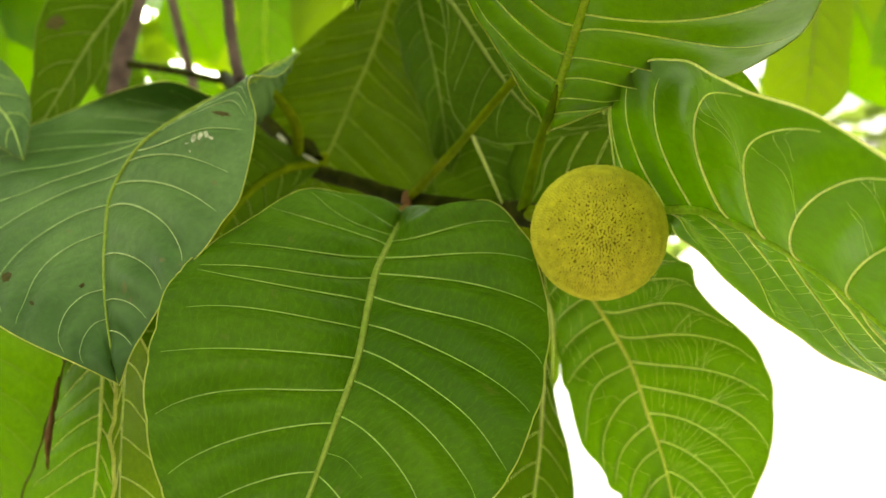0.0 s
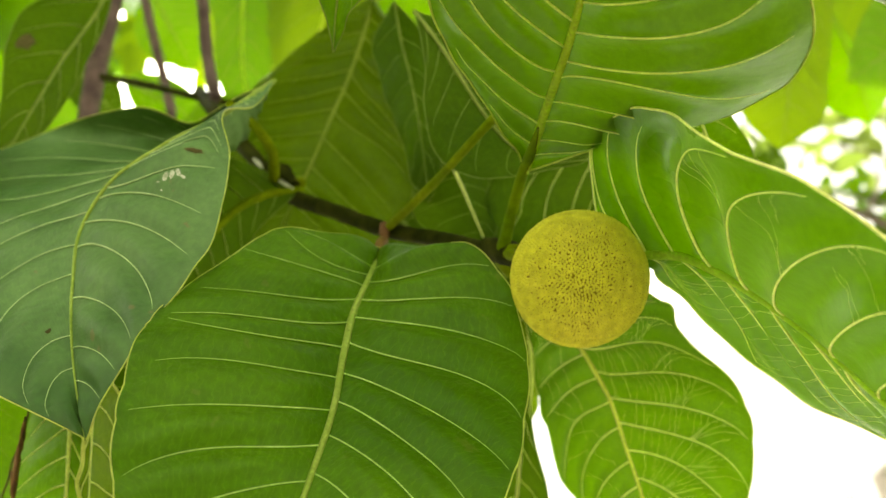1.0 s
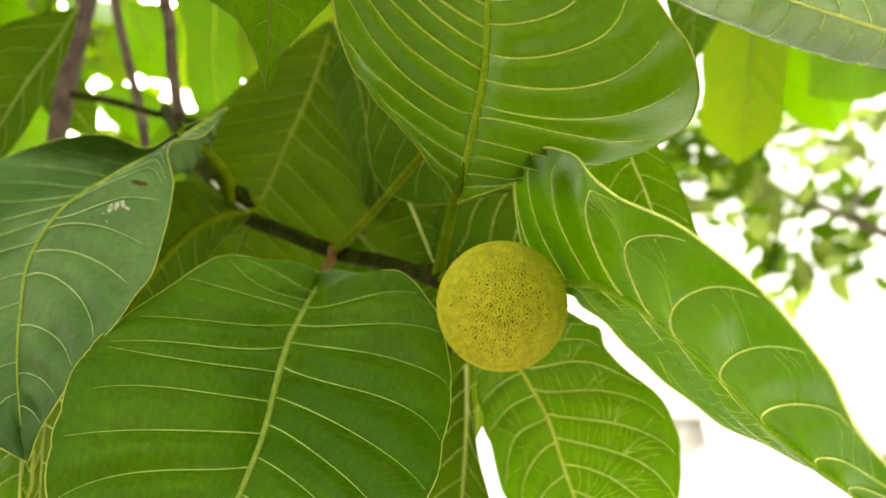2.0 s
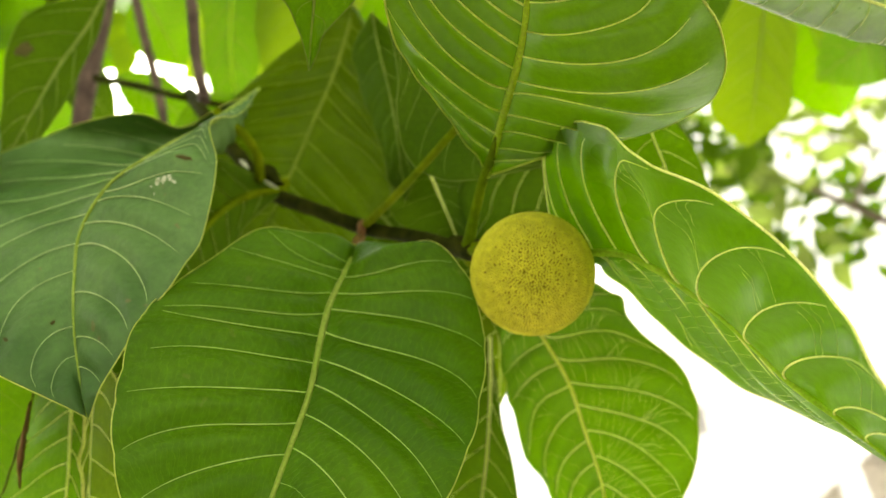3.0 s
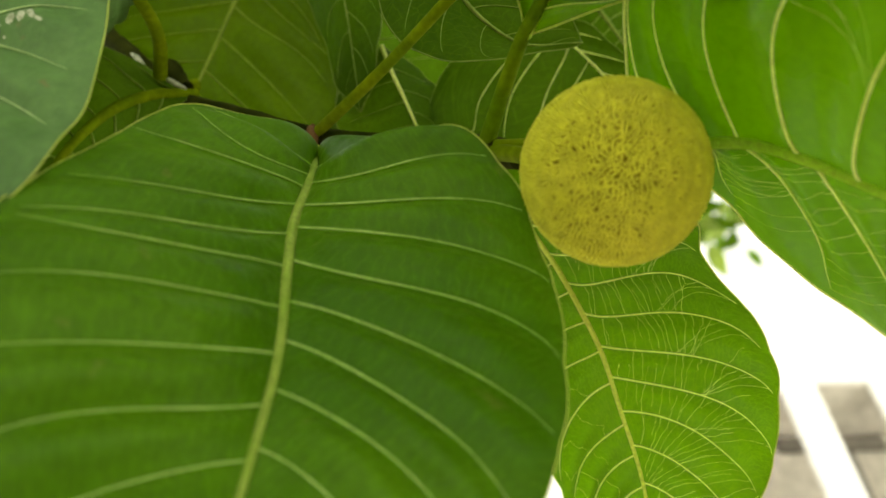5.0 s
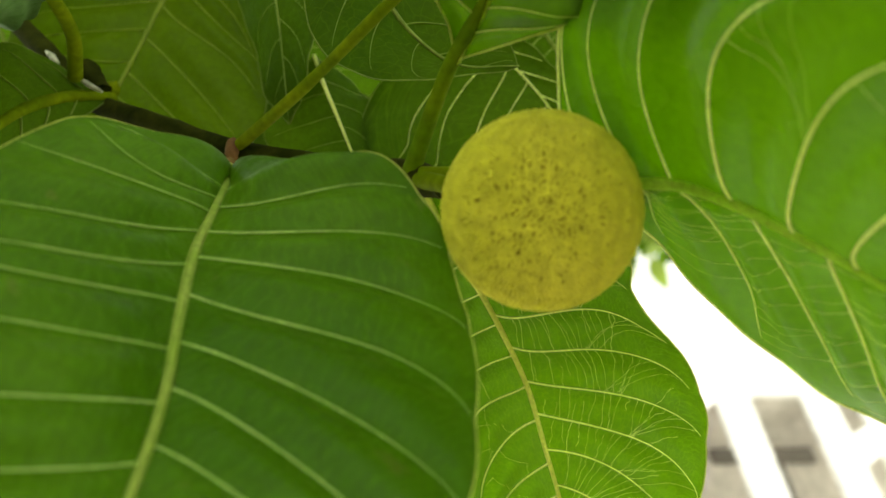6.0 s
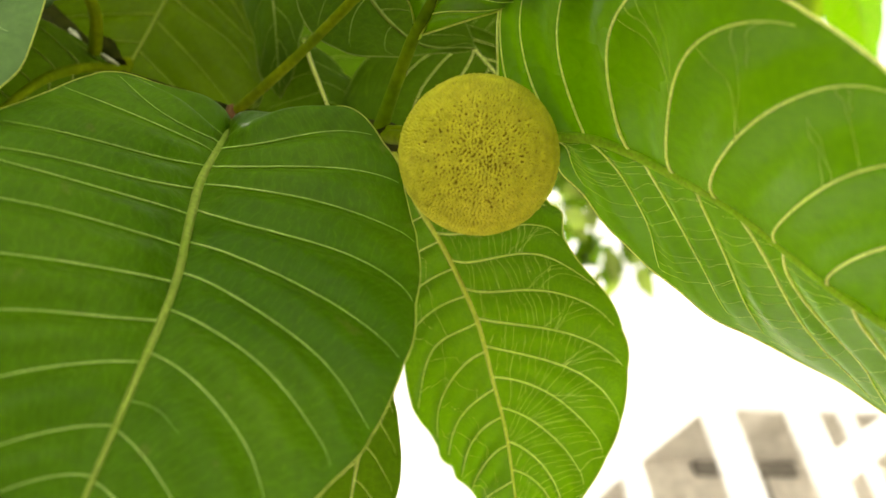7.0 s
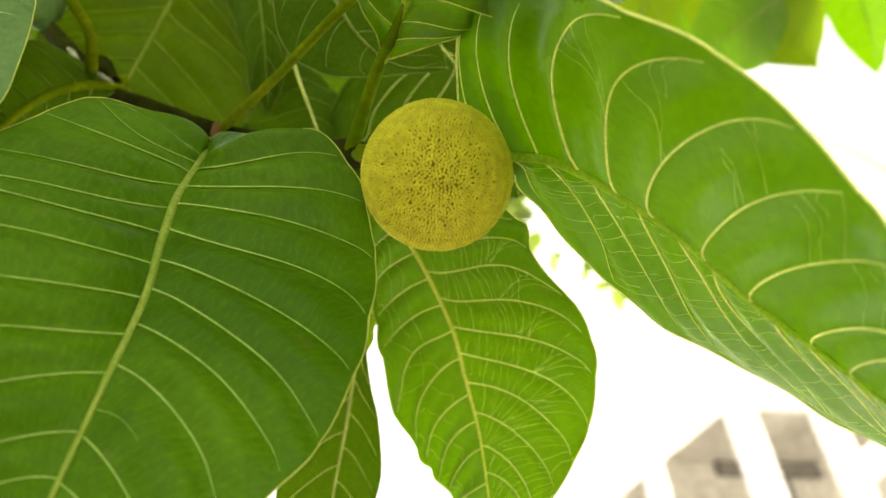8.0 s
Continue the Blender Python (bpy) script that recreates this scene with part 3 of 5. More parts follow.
stem("dry_edge", tree, [(-0.1405, 0.331, -0.047), (-0.1430, 0.331, -0.060), (-0.1442, 0.330, -0.071), (-0.1440, 0.329, -0.080)], [0.0003, 0.0010, 0.0012, 0.0003], SCAR, "dry brown edge of a leaf", n=16, knobs=0.0008)
stem("pale_patch", tree, [(-0.083, 0.4545, 0.0575), (-0.080, 0.4505, 0.055), (-0.0775, 0.4485, 0.0525)], [0.0005, 0.0012, 0.0005], DRY, "pale patch on the twig", n=12)
stem("pale_patch", tree, [(-0.069, 0.438, 0.0465), (-0.065, 0.4335, 0.044), (-0.060, 0.431, 0.0415)], [0.0005, 0.0011, 0.0005], DRY, n=12)

FRONT_VEINS = (
    [
        (0.1, 0.026, 0.155, 0.04, 0.314, 0.042, 0.477),
        (0.14, 0.09, 0.246, 0.071, 0.558, 0.055, 0.838),
        (0.194, 0.046, 0.319, 0.044, 0.653, 0.046, 0.981),
        (0.235, 0.077, 0.282, 0.072, 0.609, 0.085, 0.919),
        (0.305, 0.077, 0.253, 0.056, 0.56, 0.068, 0.842),
        (0.383, 0.03, 0.3, 0.026, 0.6, 0.004, 0.923),
        (0.461, 0.014, 0.296, -0.014, 0.592, 0, 0.888),
        (0.536, 0.008, 0.317, -0.016, 0.633, -0.01, 0.95),
        (0.608, 0.025, 0.312, -0.036, 0.672, 0.044, 0.957),
        (0.676, 0.011, 0.312, 0.026, 0.627, 0.073, 0.927),
        (0.76, 0.002, 0.313, 0.027, 0.623, 0.064, 0.927),
        (0.82, -0.01, 0.242, 0.014, 0.483, 0.026, 0.723)],
    [
        (0.172, 0.108, 0.295, 0.045, 0.639, 0.084, 0.962),
        (0.235, 0.09, 0.296, 0.058, 0.655, 0.099, 0.974),
        (0.29, 0.092, 0.3, 0.06, 0.72, 0.151, 0.992),
        (0.365, 0.107, 0.286, 0.076, 0.744, 0.188, 0.989),
        (0.448, 0.072, 0.319, 0.116, 0.675, 0.209, 0.969),
        (0.514, 0.072, 0.327, 0.158, 0.665, 0.235, 0.974),
        (0.586, 0.066, 0.314, 0.141, 0.622, 0.215, 0.929),
        (0.661, 0.058, 0.316, 0.155, 0.6, 0.204, 0.923),
        (0.764, 0.037, 0.182, 0.085, 0.356, 0.105, 0.55)])
leaf(tree, [
        (-14.6, 338, 12.5, 0, 0, 0, 0, 0, 0),
        (-16.3, 322, 7.2, -12.3, -4, 11, 14.5, -4, 8.1),
        (-18.1, 308, 1.7, -27.9, 0, 19.8, 31.7, -14, 14.3),
        (-21.4, 295, -6.8, -42.6, -10, 14.1, 47.3, -7, 11.5),
        (-22.9, 278, -17.2, -52.2, -20, 11.2, 54.1, -2, 3.6),
        (-24.4, 257, -32, -50, -29, 3.6, 53.2, -5, 0.6),
        (-28.9, 238, -47.4, -44.5, -13, 0.5, 51.5, -1, -0.5),
        (-33.8, 226, -62.7, -32.8, -6, -1.1, 44.7, -2, -0.1),
        (-38.3, 216, -76.8, -15.8, -4, 0.1, 27.2, -3, -0.3),
        (-42.3, 206, -88.7, 0, 0, 0, 0, 0, 0)],
     LEAF_DARK, VEIN, "broad dark green leaf hanging in front with pale veins", paths=FRONT_VEINS, bulge=(0.05, 0.06), puff=2.6, rib=1.5, vein=0.27, rib_mat=RIB, res=(220, 44), seed=2, margin=0.2, margin_mat=MARGIN, wave=0.9, sink=0.2, minor=((1, 0.728, 0.782, 0.277),), scallop=(0.01, 0.01), ruffle=0.4)
FOLDED_VEINS = (
    [
        (0.53, 0.033, 0.178, 0.107, 0.316, 0.128, 0.504),
        (0.571, 0.048, 0.162, 0.094, 0.327, 0.135, 0.496),
        (0.636, 0.044, 0.192, 0.11, 0.362, 0.142, 0.567),
        (0.695, 0.063, 0.252, 0.133, 0.499, 0.154, 0.785),
        (0.815, 0.018, 0.214, 0.054, 0.42, 0.074, 0.633)],
    [
        (0.487, -0.072, 0.269, -0.18, 0.678, -0.027, 0.931),
        (0.526, 0.021, 0.24, -0.043, 0.456, -0.036, 0.692),
        (0.549, -0.01, 0.293, 0.004, 0.587, 0.032, 0.875),
        (0.594, -0.003, 0.278, 0.007, 0.574, 0.064, 0.83),
        (0.643, -0.017, 0.303, 0.06, 0.576, 0.131, 0.829),
        (0.744, 0.004, 0.319, 0.061, 0.62, 0.108, 0.921),
        (0.839, 0.003, 0.322, 0.035, 0.639, 0.054, 0.958)])
leaf_b = leaf(tree, [
        (-62.1, 388, 83.9, 0, 0, 0, 0, 0, 0),
        (-67.9, 360, 72, -6.3, 16, 4.4, 3.4, -4, -4.1),
        (-74.1, 335, 60.5, -28.1, 75, 8.4, 5.3, -14, -0.5),
        (-88.2, 318, 48.9, -39.6, 84, 24.7, 24, -11, -1.7),
        (-104.1, 309, 34.6, -76.2, 116, 29.4, 41.9, -12, 0.9),
        (-110.7, 305, 21.5, -92.7, 95, 23.2, 48.4, -20, 0),
        (-108, 289, 2, -84.6, 41, 2.3, 40.7, -17, 4.1),
        (-102, 273, -15.2, -37.9, 2, -4.6, 25, -13, 5.6),
        (-95.9, 261, -27.6, -12.3, -4, -3.1, 11.1, -7, 0.7),
        (-90, 251, -38, 0, 0, 0, 0, 0, 0)],
     LEAF_BLUISH, VEIN_DULL, "green leaf, bluish sky sheen in its colour, with a folded upper edge and small scars", paths=FOLDED_VEINS, bulge=((0.0, -0.1, 0.0, 0.05), 0.05), puff=2.2, rib=1.0, vein=0.34, rib_mat=RIB, res=(180, 40), seed=3, margin=0.22, margin_mat=MARGIN, sag=0.05, proud=(2.4, 1))
UPPER_VEINS = (
    [
        (0.163, 0.061, 0.351, 0.056, 0.815, 0.269, 0.92),
        (0.271, 0.026, 0.427, 0.169, 0.784, 0.351, 0.986),
        (0.376, 0.02, 0.394, 0.169, 0.697, 0.326, 0.898),
        (0.461, 0.066, 0.274, 0.129, 0.57, 0.252, 0.765),
        (0.541, 0.055, 0.212, 0.112, 0.422, 0.179, 0.619),
        (0.614, 0.039, 0.146, 0.072, 0.3, 0.119, 0.438)],
    [
        (0.057, 0.019, 0.191, 0.039, 0.382, 0.058, 0.573),
        (0.111, 0.036, 0.219, 0.059, 0.443, 0.068, 0.673),
        (0.176, 0.048, 0.154, 0.083, 0.319, 0.103, 0.496),
        (0.254, 0.105, 0.228, 0.165, 0.565, 0.126, 0.873),
        (0.348, 0.149, 0.161, 0.145, 0.483, 0.151, 0.774),
        (0.418, 0.115, 0.26, 0.134, 0.631, 0.199, 0.93),
        (0.514, 0.105, 0.266, 0.106, 0.636, 0.202, 0.904),
        (0.598, 0.086, 0.262, 0.108, 0.584, 0.194, 0.846),
        (0.687, 0.055, 0.197, 0.081, 0.416, 0.123, 0.623)])
leaf(tree, [
        (34.3, 306, 39.6, 0, 0, 0, 0, 0, 0),
        (35.8, 296, 45.8, -4.7, 4, -0.5, 9.6, -4, -3.8),
        (37.1, 281, 54.1, -14.1, 6, 0.1, 21.6, 1, -8.6),
        (37.8, 260, 61.6, -26, 2, 1.7, 43, 10, -14.5),
        (38.2, 242, 67.1, -33.3, 1, 3, 55.6, 6, -16),
        (38.2, 226, 73, -37, -2, 3.5, 51.2, -11, -16.6),
        (37.3, 210, 79, -37.5, -4, 3.8, 44.2, -12, -11.2),
        (35.7, 195, 86.3, -35.2, -5, 4, 33.7, -9, -8.1),
        (33.3, 182, 94.8, -24.4, -4, 2.6, 17.4, -6, -6.4),
        (30.6, 172, 102.9, 0, 0, 0, 0, 0, 0)],
     LEAF_UNDER, VEIN_THIN, "large glossy leaf seen from below with close raised veins", paths=UPPER_VEINS, bulge=(0.03, 0.12), puff=-2.0, rib=1.5, vein=0.33, rib_mat=RIB_PALE, res=(220, 44), seed=4, margin=0.3, margin_mat=MARGIN, curl=(0.0, 0.10), sink=0.3)
LONG_VEINS = (
    [
        (0.059, 0.134, 0.004, -0.062, 1.075, 0.142, 0.975),
        (0.101, 0.042, 0.319, 0.01, 0.676, 0.111, 0.957),
        (0.153, 0.047, 0.298, 0.03, 0.629, 0.113, 0.904),
        (0.241, 0.052, 0.323, -0.009, 0.832, 0.202, 0.974),
        (0.325, 0.063, 0.308, 0.041, 0.788, 0.218, 0.948),
        (0.412, 0.045, 0.346, 0.106, 0.719, 0.24, 0.968),
        (0.518, 0.05, 0.322, 0.108, 0.655, 0.197, 0.939),
        (0.606, 0.043, 0.29, 0.084, 0.591, 0.176, 0.836),
        (0.7, 0.018, 0.189, 0.048, 0.375, 0.096, 0.543)],
    [
        (0.069, 0.065, 0.28, 0.056, 0.636, 0.165, 0.871),
        (0.145, 0.059, 0.301, 0.191, 0.509, 0.252, 0.811),
        (0.254, 0.086, 0.301, 0.186, 0.59, 0.294, 0.864),
        (0.362, 0.076, 0.301, 0.172, 0.58, 0.241, 0.889),
        (0.44, 0.098, 0.16, 0.139, 0.404, 0.205, 0.611),
        (0.527, 0.026, 0.288, 0.166, 0.432, 0.203, 0.704),
        (0.636, 0.026, 0.199, 0.094, 0.351, 0.14, 0.529),
        (0.677, 0.062, 0.146, 0.107, 0.311, 0.133, 0.496)])
leaf(tree, [
        (60.7, 298, 14.2, 0, 0, 0, 0, 0, 0),
        (70.5, 282, 12.2, -15.9, 8, 18.8, 1.7, 4, -3.4),
        (77, 278, 12, -24.5, 8, 33.9, -2.2, 14, -5.3),
        (85, 267, 8, -28, -5, 45.2, -1.9, 30, -8.5),
        (92, 255, 2, -28.7, -20, 46.6, 1.6, 41, -13.2),
        (97, 242, -4, -31, -32, 43.6, 7.7, 48, -16.6),
        (104, 229, -13, -27.5, -33, 43.3, 13.8, 54, -18.2),
        (110.1, 217, -22.1, -22, -30, 42.6, 22.9, 59, -17.3),
        (118.9, 207, -30, -18.9, -28, 36.3, 30.1, 61, -18.6),
        (137, 188, -46.8, -21.6, -23, 25.4, 37.7, 55, -14.9),
        (150.6, 178, -58.1, 0, 0, 0, 0, 0, 0)],
     LEAF_LONG, VEIN_BRIGHT, "long light green leaf with an upturned half and hooked veins", paths=LONG_VEINS, hollow=0.004, bulge=(0.06, 0.03), puff=-2.2, rib=1.5, vein=0.43, rib_mat=RIB_GREEN, res=(220, 46), seed=5, margin=0.36, margin_mat=VEIN_BRIGHT, ladder=((4.0, 4.5), 0.05, (0.72, 0.12), 0.96, (0.20, 0.0)), proud=(1, -1), sink=0.0, scallop=(0.01, 0.006))
HANGING_VEINS = (
    [
        (0.3, -0.01, 0.24, -0.01, 0.479, 0, 0.719),
        (0.367, -0.015, 0.229, -0.016, 0.458, -0.003, 0.688),
        (0.429, 0.001, 0.255, -0.039, 0.59, 0.059, 0.804),
        (0.493, -0.009, 0.268, 0.017, 0.54, 0.077, 0.781),
        (0.573, 0.003, 0.299, 0.009, 0.614, 0.077, 0.888),
        (0.635, -0.007, 0.308, 0.01, 0.636, 0.092, 0.904),
        (0.697, -0.009, 0.347, 0.049, 0.677, 0.109, 0.996),
        (0.773, 0.01, 0.226, 0.022, 0.452, 0.037, 0.677)],
    [
        (0.278, 0.048, 0.279, -0.007, 0.807, 0.128, 0.972),
        (0.347, 0.055, 0.286, 0.004, 0.762, 0.143, 0.949),
        (0.419, 0.041, 0.314, 0.049, 0.713, 0.153, 0.962),
        (0.481, 0.039, 0.337, 0.076, 0.758, 0.203, 0.996),
        (0.548, 0.015, 0.347, 0.105, 0.655, 0.208, 0.927),
        (0.615, 0.024, 0.331, 0.14, 0.586, 0.208, 0.881),
        (0.689, 0.017, 0.221, 0.088, 0.398, 0.141, 0.588)])
leaf(tree, [
        (36.6, 350, 12.7, 0, 0, 0, 0, 0, 0),
        (42.5, 352, 3, -3.1, 8, -3.8, 10.3, -17, 3.7),
        (49, 356, -6.9, -6.8, 14, -7.4, 26, -36, 7.7),
        (58.9, 360, -19, -12.6, 20, -11.8, 27.8, -38, 12.7),
        (67.9, 363, -32.5, -18.2, 22, -17.5, 26.6, -33, 15.9),
        (75.5, 364, -46.4, -21.3, 24, -20.9, 39.5, -22, 14.2),
        (81.5, 361, -65.4, -19.3, 24, -19.4, 42.4, -20, 13.2),
        (87.4, 360, -83, -15.3, 20, -17.6, 35.9, -20, 11.2),
        (92.8, 358, -107.9, -11.1, 17, -5.1, 23.3, -18, 14.3),
        (96.5, 357, -123.8, -6, 11, -1.7, 10.7, -12, 10),
        (99.6, 356, -139.8, 0, 0, 0, 0, 0, 0)],
     LEAF_THIN, VEIN_BRIGHT, "thin bright green hanging leaf with a yellow midrib, lit from behind", paths=HANGING_VEINS, bulge=(0.03, 0.03), puff=-2.4, rib=1.0, vein=0.32, res=(220, 44), seed=6, rib_mat=VEIN_YELLOW, wave=1.0, margin_mat=MARGIN, hook=0.03, sink=0.3, scallop=(0.028, 0.012), ruffle=0.8, ladder=((8.0, 2.3), 0.06, (0.45, 0.12), 0.97, (0.1, 0.0)))
BEHIND_VEINS = (
    [
        (0.356, 0.033, 0.175, 0.048, 0.356, 0.047, 0.544),
        (0.447, 0.015, 0.193, 0.022, 0.387, 0.021, 0.583),
        (0.531, 0.005, 0.187, 0.007, 0.374, 0.007, 0.561),
        (0.618, 0.005, 0.151, 0.001, 0.301, -0.012, 0.45)],
    [
        (0.301, 0.069, 0.251, 0.038, 0.612, 0.139, 0.834),
        (0.375, 0.031, 0.239, 0.052, 0.482, 0.063, 0.728),
        (0.458, 0.055, 0.315, -0.018, 0.703, 0.083, 0.989),
        (0.55, 0.025, 0.313, 0.051, 0.632, 0.111, 0.928),
        (0.642, 0.019, 0.194, 0.039, 0.389, 0.058, 0.583)])
leaf(tree, [
        (-28.5, 530, 159.3, 0, 0, 0, 0, 0, 0),
        (-30.5, 520, 143.3, -16.2, 0, 1.6, 15.2, -20, -11.8),
        (-34.9, 512, 125.1, -39.3, 18, 1.1, 29.1, -27, -18.7),
        (-40.5, 503, 105.6, -56.8, 27, 0.7, 38.8, -35, -26.4),
        (-46.6, 491, 87.4, -60.3, 29, -2.6, 44, -26, -29),
        (-54, 483, 66.7, -55.6, 27, -2.6, 48.6, -23, -29),
        (-61.9, 476, 46.4, -45.6, 24, -2.3, 47.9, -21, -23.4),
        (-70.2, 470, 26.7, -32.1, 20, -8, 38.1, -20, -20.8),
        (-81.6, 460, -2.6, 0, 0, 0, 0, 0, 0)],
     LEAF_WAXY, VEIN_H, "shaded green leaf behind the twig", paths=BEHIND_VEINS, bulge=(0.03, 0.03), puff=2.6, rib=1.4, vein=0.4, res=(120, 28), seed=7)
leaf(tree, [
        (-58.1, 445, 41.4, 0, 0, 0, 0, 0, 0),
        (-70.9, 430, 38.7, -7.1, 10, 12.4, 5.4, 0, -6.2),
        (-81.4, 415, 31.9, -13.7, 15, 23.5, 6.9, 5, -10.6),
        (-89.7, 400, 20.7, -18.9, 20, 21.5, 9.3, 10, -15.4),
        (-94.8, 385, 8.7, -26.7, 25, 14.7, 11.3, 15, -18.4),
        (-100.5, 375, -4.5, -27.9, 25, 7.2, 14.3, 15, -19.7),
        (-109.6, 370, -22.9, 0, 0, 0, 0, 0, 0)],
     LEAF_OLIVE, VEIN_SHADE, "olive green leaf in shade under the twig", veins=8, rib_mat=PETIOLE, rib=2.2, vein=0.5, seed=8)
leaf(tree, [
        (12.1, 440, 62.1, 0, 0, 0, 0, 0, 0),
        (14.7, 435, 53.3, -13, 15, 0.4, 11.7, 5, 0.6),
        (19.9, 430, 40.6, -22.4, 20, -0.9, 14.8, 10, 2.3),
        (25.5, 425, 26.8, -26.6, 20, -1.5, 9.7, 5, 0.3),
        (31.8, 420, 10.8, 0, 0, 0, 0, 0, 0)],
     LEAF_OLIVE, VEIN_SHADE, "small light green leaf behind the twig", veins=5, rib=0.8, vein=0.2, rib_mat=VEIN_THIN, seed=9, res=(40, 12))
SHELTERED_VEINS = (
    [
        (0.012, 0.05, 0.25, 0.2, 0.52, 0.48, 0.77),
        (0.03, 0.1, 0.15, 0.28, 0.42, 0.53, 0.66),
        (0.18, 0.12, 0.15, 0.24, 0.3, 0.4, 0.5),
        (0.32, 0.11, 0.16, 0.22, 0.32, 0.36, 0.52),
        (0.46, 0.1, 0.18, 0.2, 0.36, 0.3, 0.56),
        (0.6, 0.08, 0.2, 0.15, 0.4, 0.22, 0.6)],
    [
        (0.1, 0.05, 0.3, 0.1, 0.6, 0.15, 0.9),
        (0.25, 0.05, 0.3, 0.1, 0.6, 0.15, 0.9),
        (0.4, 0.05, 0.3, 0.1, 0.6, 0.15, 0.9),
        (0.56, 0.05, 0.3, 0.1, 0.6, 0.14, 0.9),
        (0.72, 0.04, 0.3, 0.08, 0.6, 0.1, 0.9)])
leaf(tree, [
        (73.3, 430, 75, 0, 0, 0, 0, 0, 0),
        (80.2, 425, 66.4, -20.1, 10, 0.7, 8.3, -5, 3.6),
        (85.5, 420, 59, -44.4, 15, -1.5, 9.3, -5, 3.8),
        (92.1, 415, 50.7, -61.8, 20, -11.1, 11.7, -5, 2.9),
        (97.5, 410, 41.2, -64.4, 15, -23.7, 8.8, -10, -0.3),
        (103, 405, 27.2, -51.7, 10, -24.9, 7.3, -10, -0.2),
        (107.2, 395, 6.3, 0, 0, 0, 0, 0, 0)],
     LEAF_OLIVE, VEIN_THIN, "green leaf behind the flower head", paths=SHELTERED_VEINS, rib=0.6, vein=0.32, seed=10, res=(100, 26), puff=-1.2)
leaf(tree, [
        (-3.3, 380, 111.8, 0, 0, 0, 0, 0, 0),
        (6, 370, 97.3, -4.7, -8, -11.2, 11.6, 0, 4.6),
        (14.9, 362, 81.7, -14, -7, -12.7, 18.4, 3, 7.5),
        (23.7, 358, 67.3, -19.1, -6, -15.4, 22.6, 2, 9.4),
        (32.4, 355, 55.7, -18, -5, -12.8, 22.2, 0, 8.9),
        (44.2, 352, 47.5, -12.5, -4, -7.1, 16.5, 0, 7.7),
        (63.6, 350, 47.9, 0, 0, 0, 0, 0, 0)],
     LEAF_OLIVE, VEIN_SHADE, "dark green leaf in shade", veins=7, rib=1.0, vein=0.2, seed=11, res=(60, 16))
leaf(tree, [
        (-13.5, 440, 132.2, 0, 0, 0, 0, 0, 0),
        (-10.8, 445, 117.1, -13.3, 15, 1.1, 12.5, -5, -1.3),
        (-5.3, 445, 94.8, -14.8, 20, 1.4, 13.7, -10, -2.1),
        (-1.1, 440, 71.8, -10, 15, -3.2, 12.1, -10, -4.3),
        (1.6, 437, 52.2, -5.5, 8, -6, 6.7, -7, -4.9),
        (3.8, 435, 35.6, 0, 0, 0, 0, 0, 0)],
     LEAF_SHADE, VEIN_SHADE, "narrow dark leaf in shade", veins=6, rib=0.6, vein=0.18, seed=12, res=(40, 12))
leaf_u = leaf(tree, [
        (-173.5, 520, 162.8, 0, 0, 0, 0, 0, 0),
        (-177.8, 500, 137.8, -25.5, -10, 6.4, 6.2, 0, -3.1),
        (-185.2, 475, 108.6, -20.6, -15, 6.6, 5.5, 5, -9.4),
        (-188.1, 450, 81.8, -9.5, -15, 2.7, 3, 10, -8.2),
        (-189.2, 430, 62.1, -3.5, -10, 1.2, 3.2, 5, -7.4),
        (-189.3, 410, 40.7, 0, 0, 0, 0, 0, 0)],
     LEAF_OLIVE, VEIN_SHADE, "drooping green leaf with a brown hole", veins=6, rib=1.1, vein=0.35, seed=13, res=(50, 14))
leaf(tree, [
        (-226, 400, 95.2, 0, 0, 0, 0, 0, 0),
        (-208.1, 390, 80.7, -9.7, 0, -9.7, 7.2, 10, 7.1),
        (-190.9, 380, 64.3, -6.9, -5, -12.6, 9.6, 10, 6.6),
        (-176.6, 370, 51.1, -5.6, -5, -7.5, 3.5, 10, 6.1),
        (-166.9, 360, 35.1, 0, 0, 0, 0, 0, 0)],
     LEAF_BLUISH, VEIN, "small glossy leaf", veins=5, rib=0.9, vein=0.3, seed=14, res=(40, 12))
leaf(tree, [
        (-19.9, 245, 124.8, 0, 0, 0, 0, 0, 0),
        (-20.8, 250, 112.8, -23.1, -4, -3.1, 22.4, -4, -4.2),
        (-22.1, 256, 100.6, -20.2, -4, -2.9, 19.5, -4, -3.3),
        (-23.5, 262, 89.4, -8.6, -3, 0.8, 11.4, -3, -0.3),
        (-25, 266, 78.8, -3.1, -2, 2, 4.1, -2, 1.3),
        (-25.7, 268, 70.5, 0, 0, 0, 0, 0, 0)],
     LEAF_MID, VEIN_SHADE, "pointed tip of a dark green leaf hanging down", veins=5, rib=0.7, vein=0.22, seed=15, res=(70, 16))
leaf(tree, [
        (-224.1, 430, -2.4, 0, 0, 0, 0, 0, 0),
        (-218.8, 425, -26.3, -32.1, 5, -5.7, 36.7, -5, -4.9),
        (-213.6, 420, -52.2, -42.7, 10, -3.9, 39.4, -5, -2),
        (-208.5, 415, -82.7, -42.2, 10, -4.6, 30.2, -5, -1.6),
        (-200.9, 410, -107.3, -31.1, 10, -5.2, 17.6, -5, 1.3),
        (-191, 400, -129.7, 0, 0, 0, 0, 0, 0)],
     LEAF_MID, VEIN_SHADE, "yellow-green leaf low on the branch", veins=8, rib=0.8, vein=0.2, seed=16, res=(50, 12))
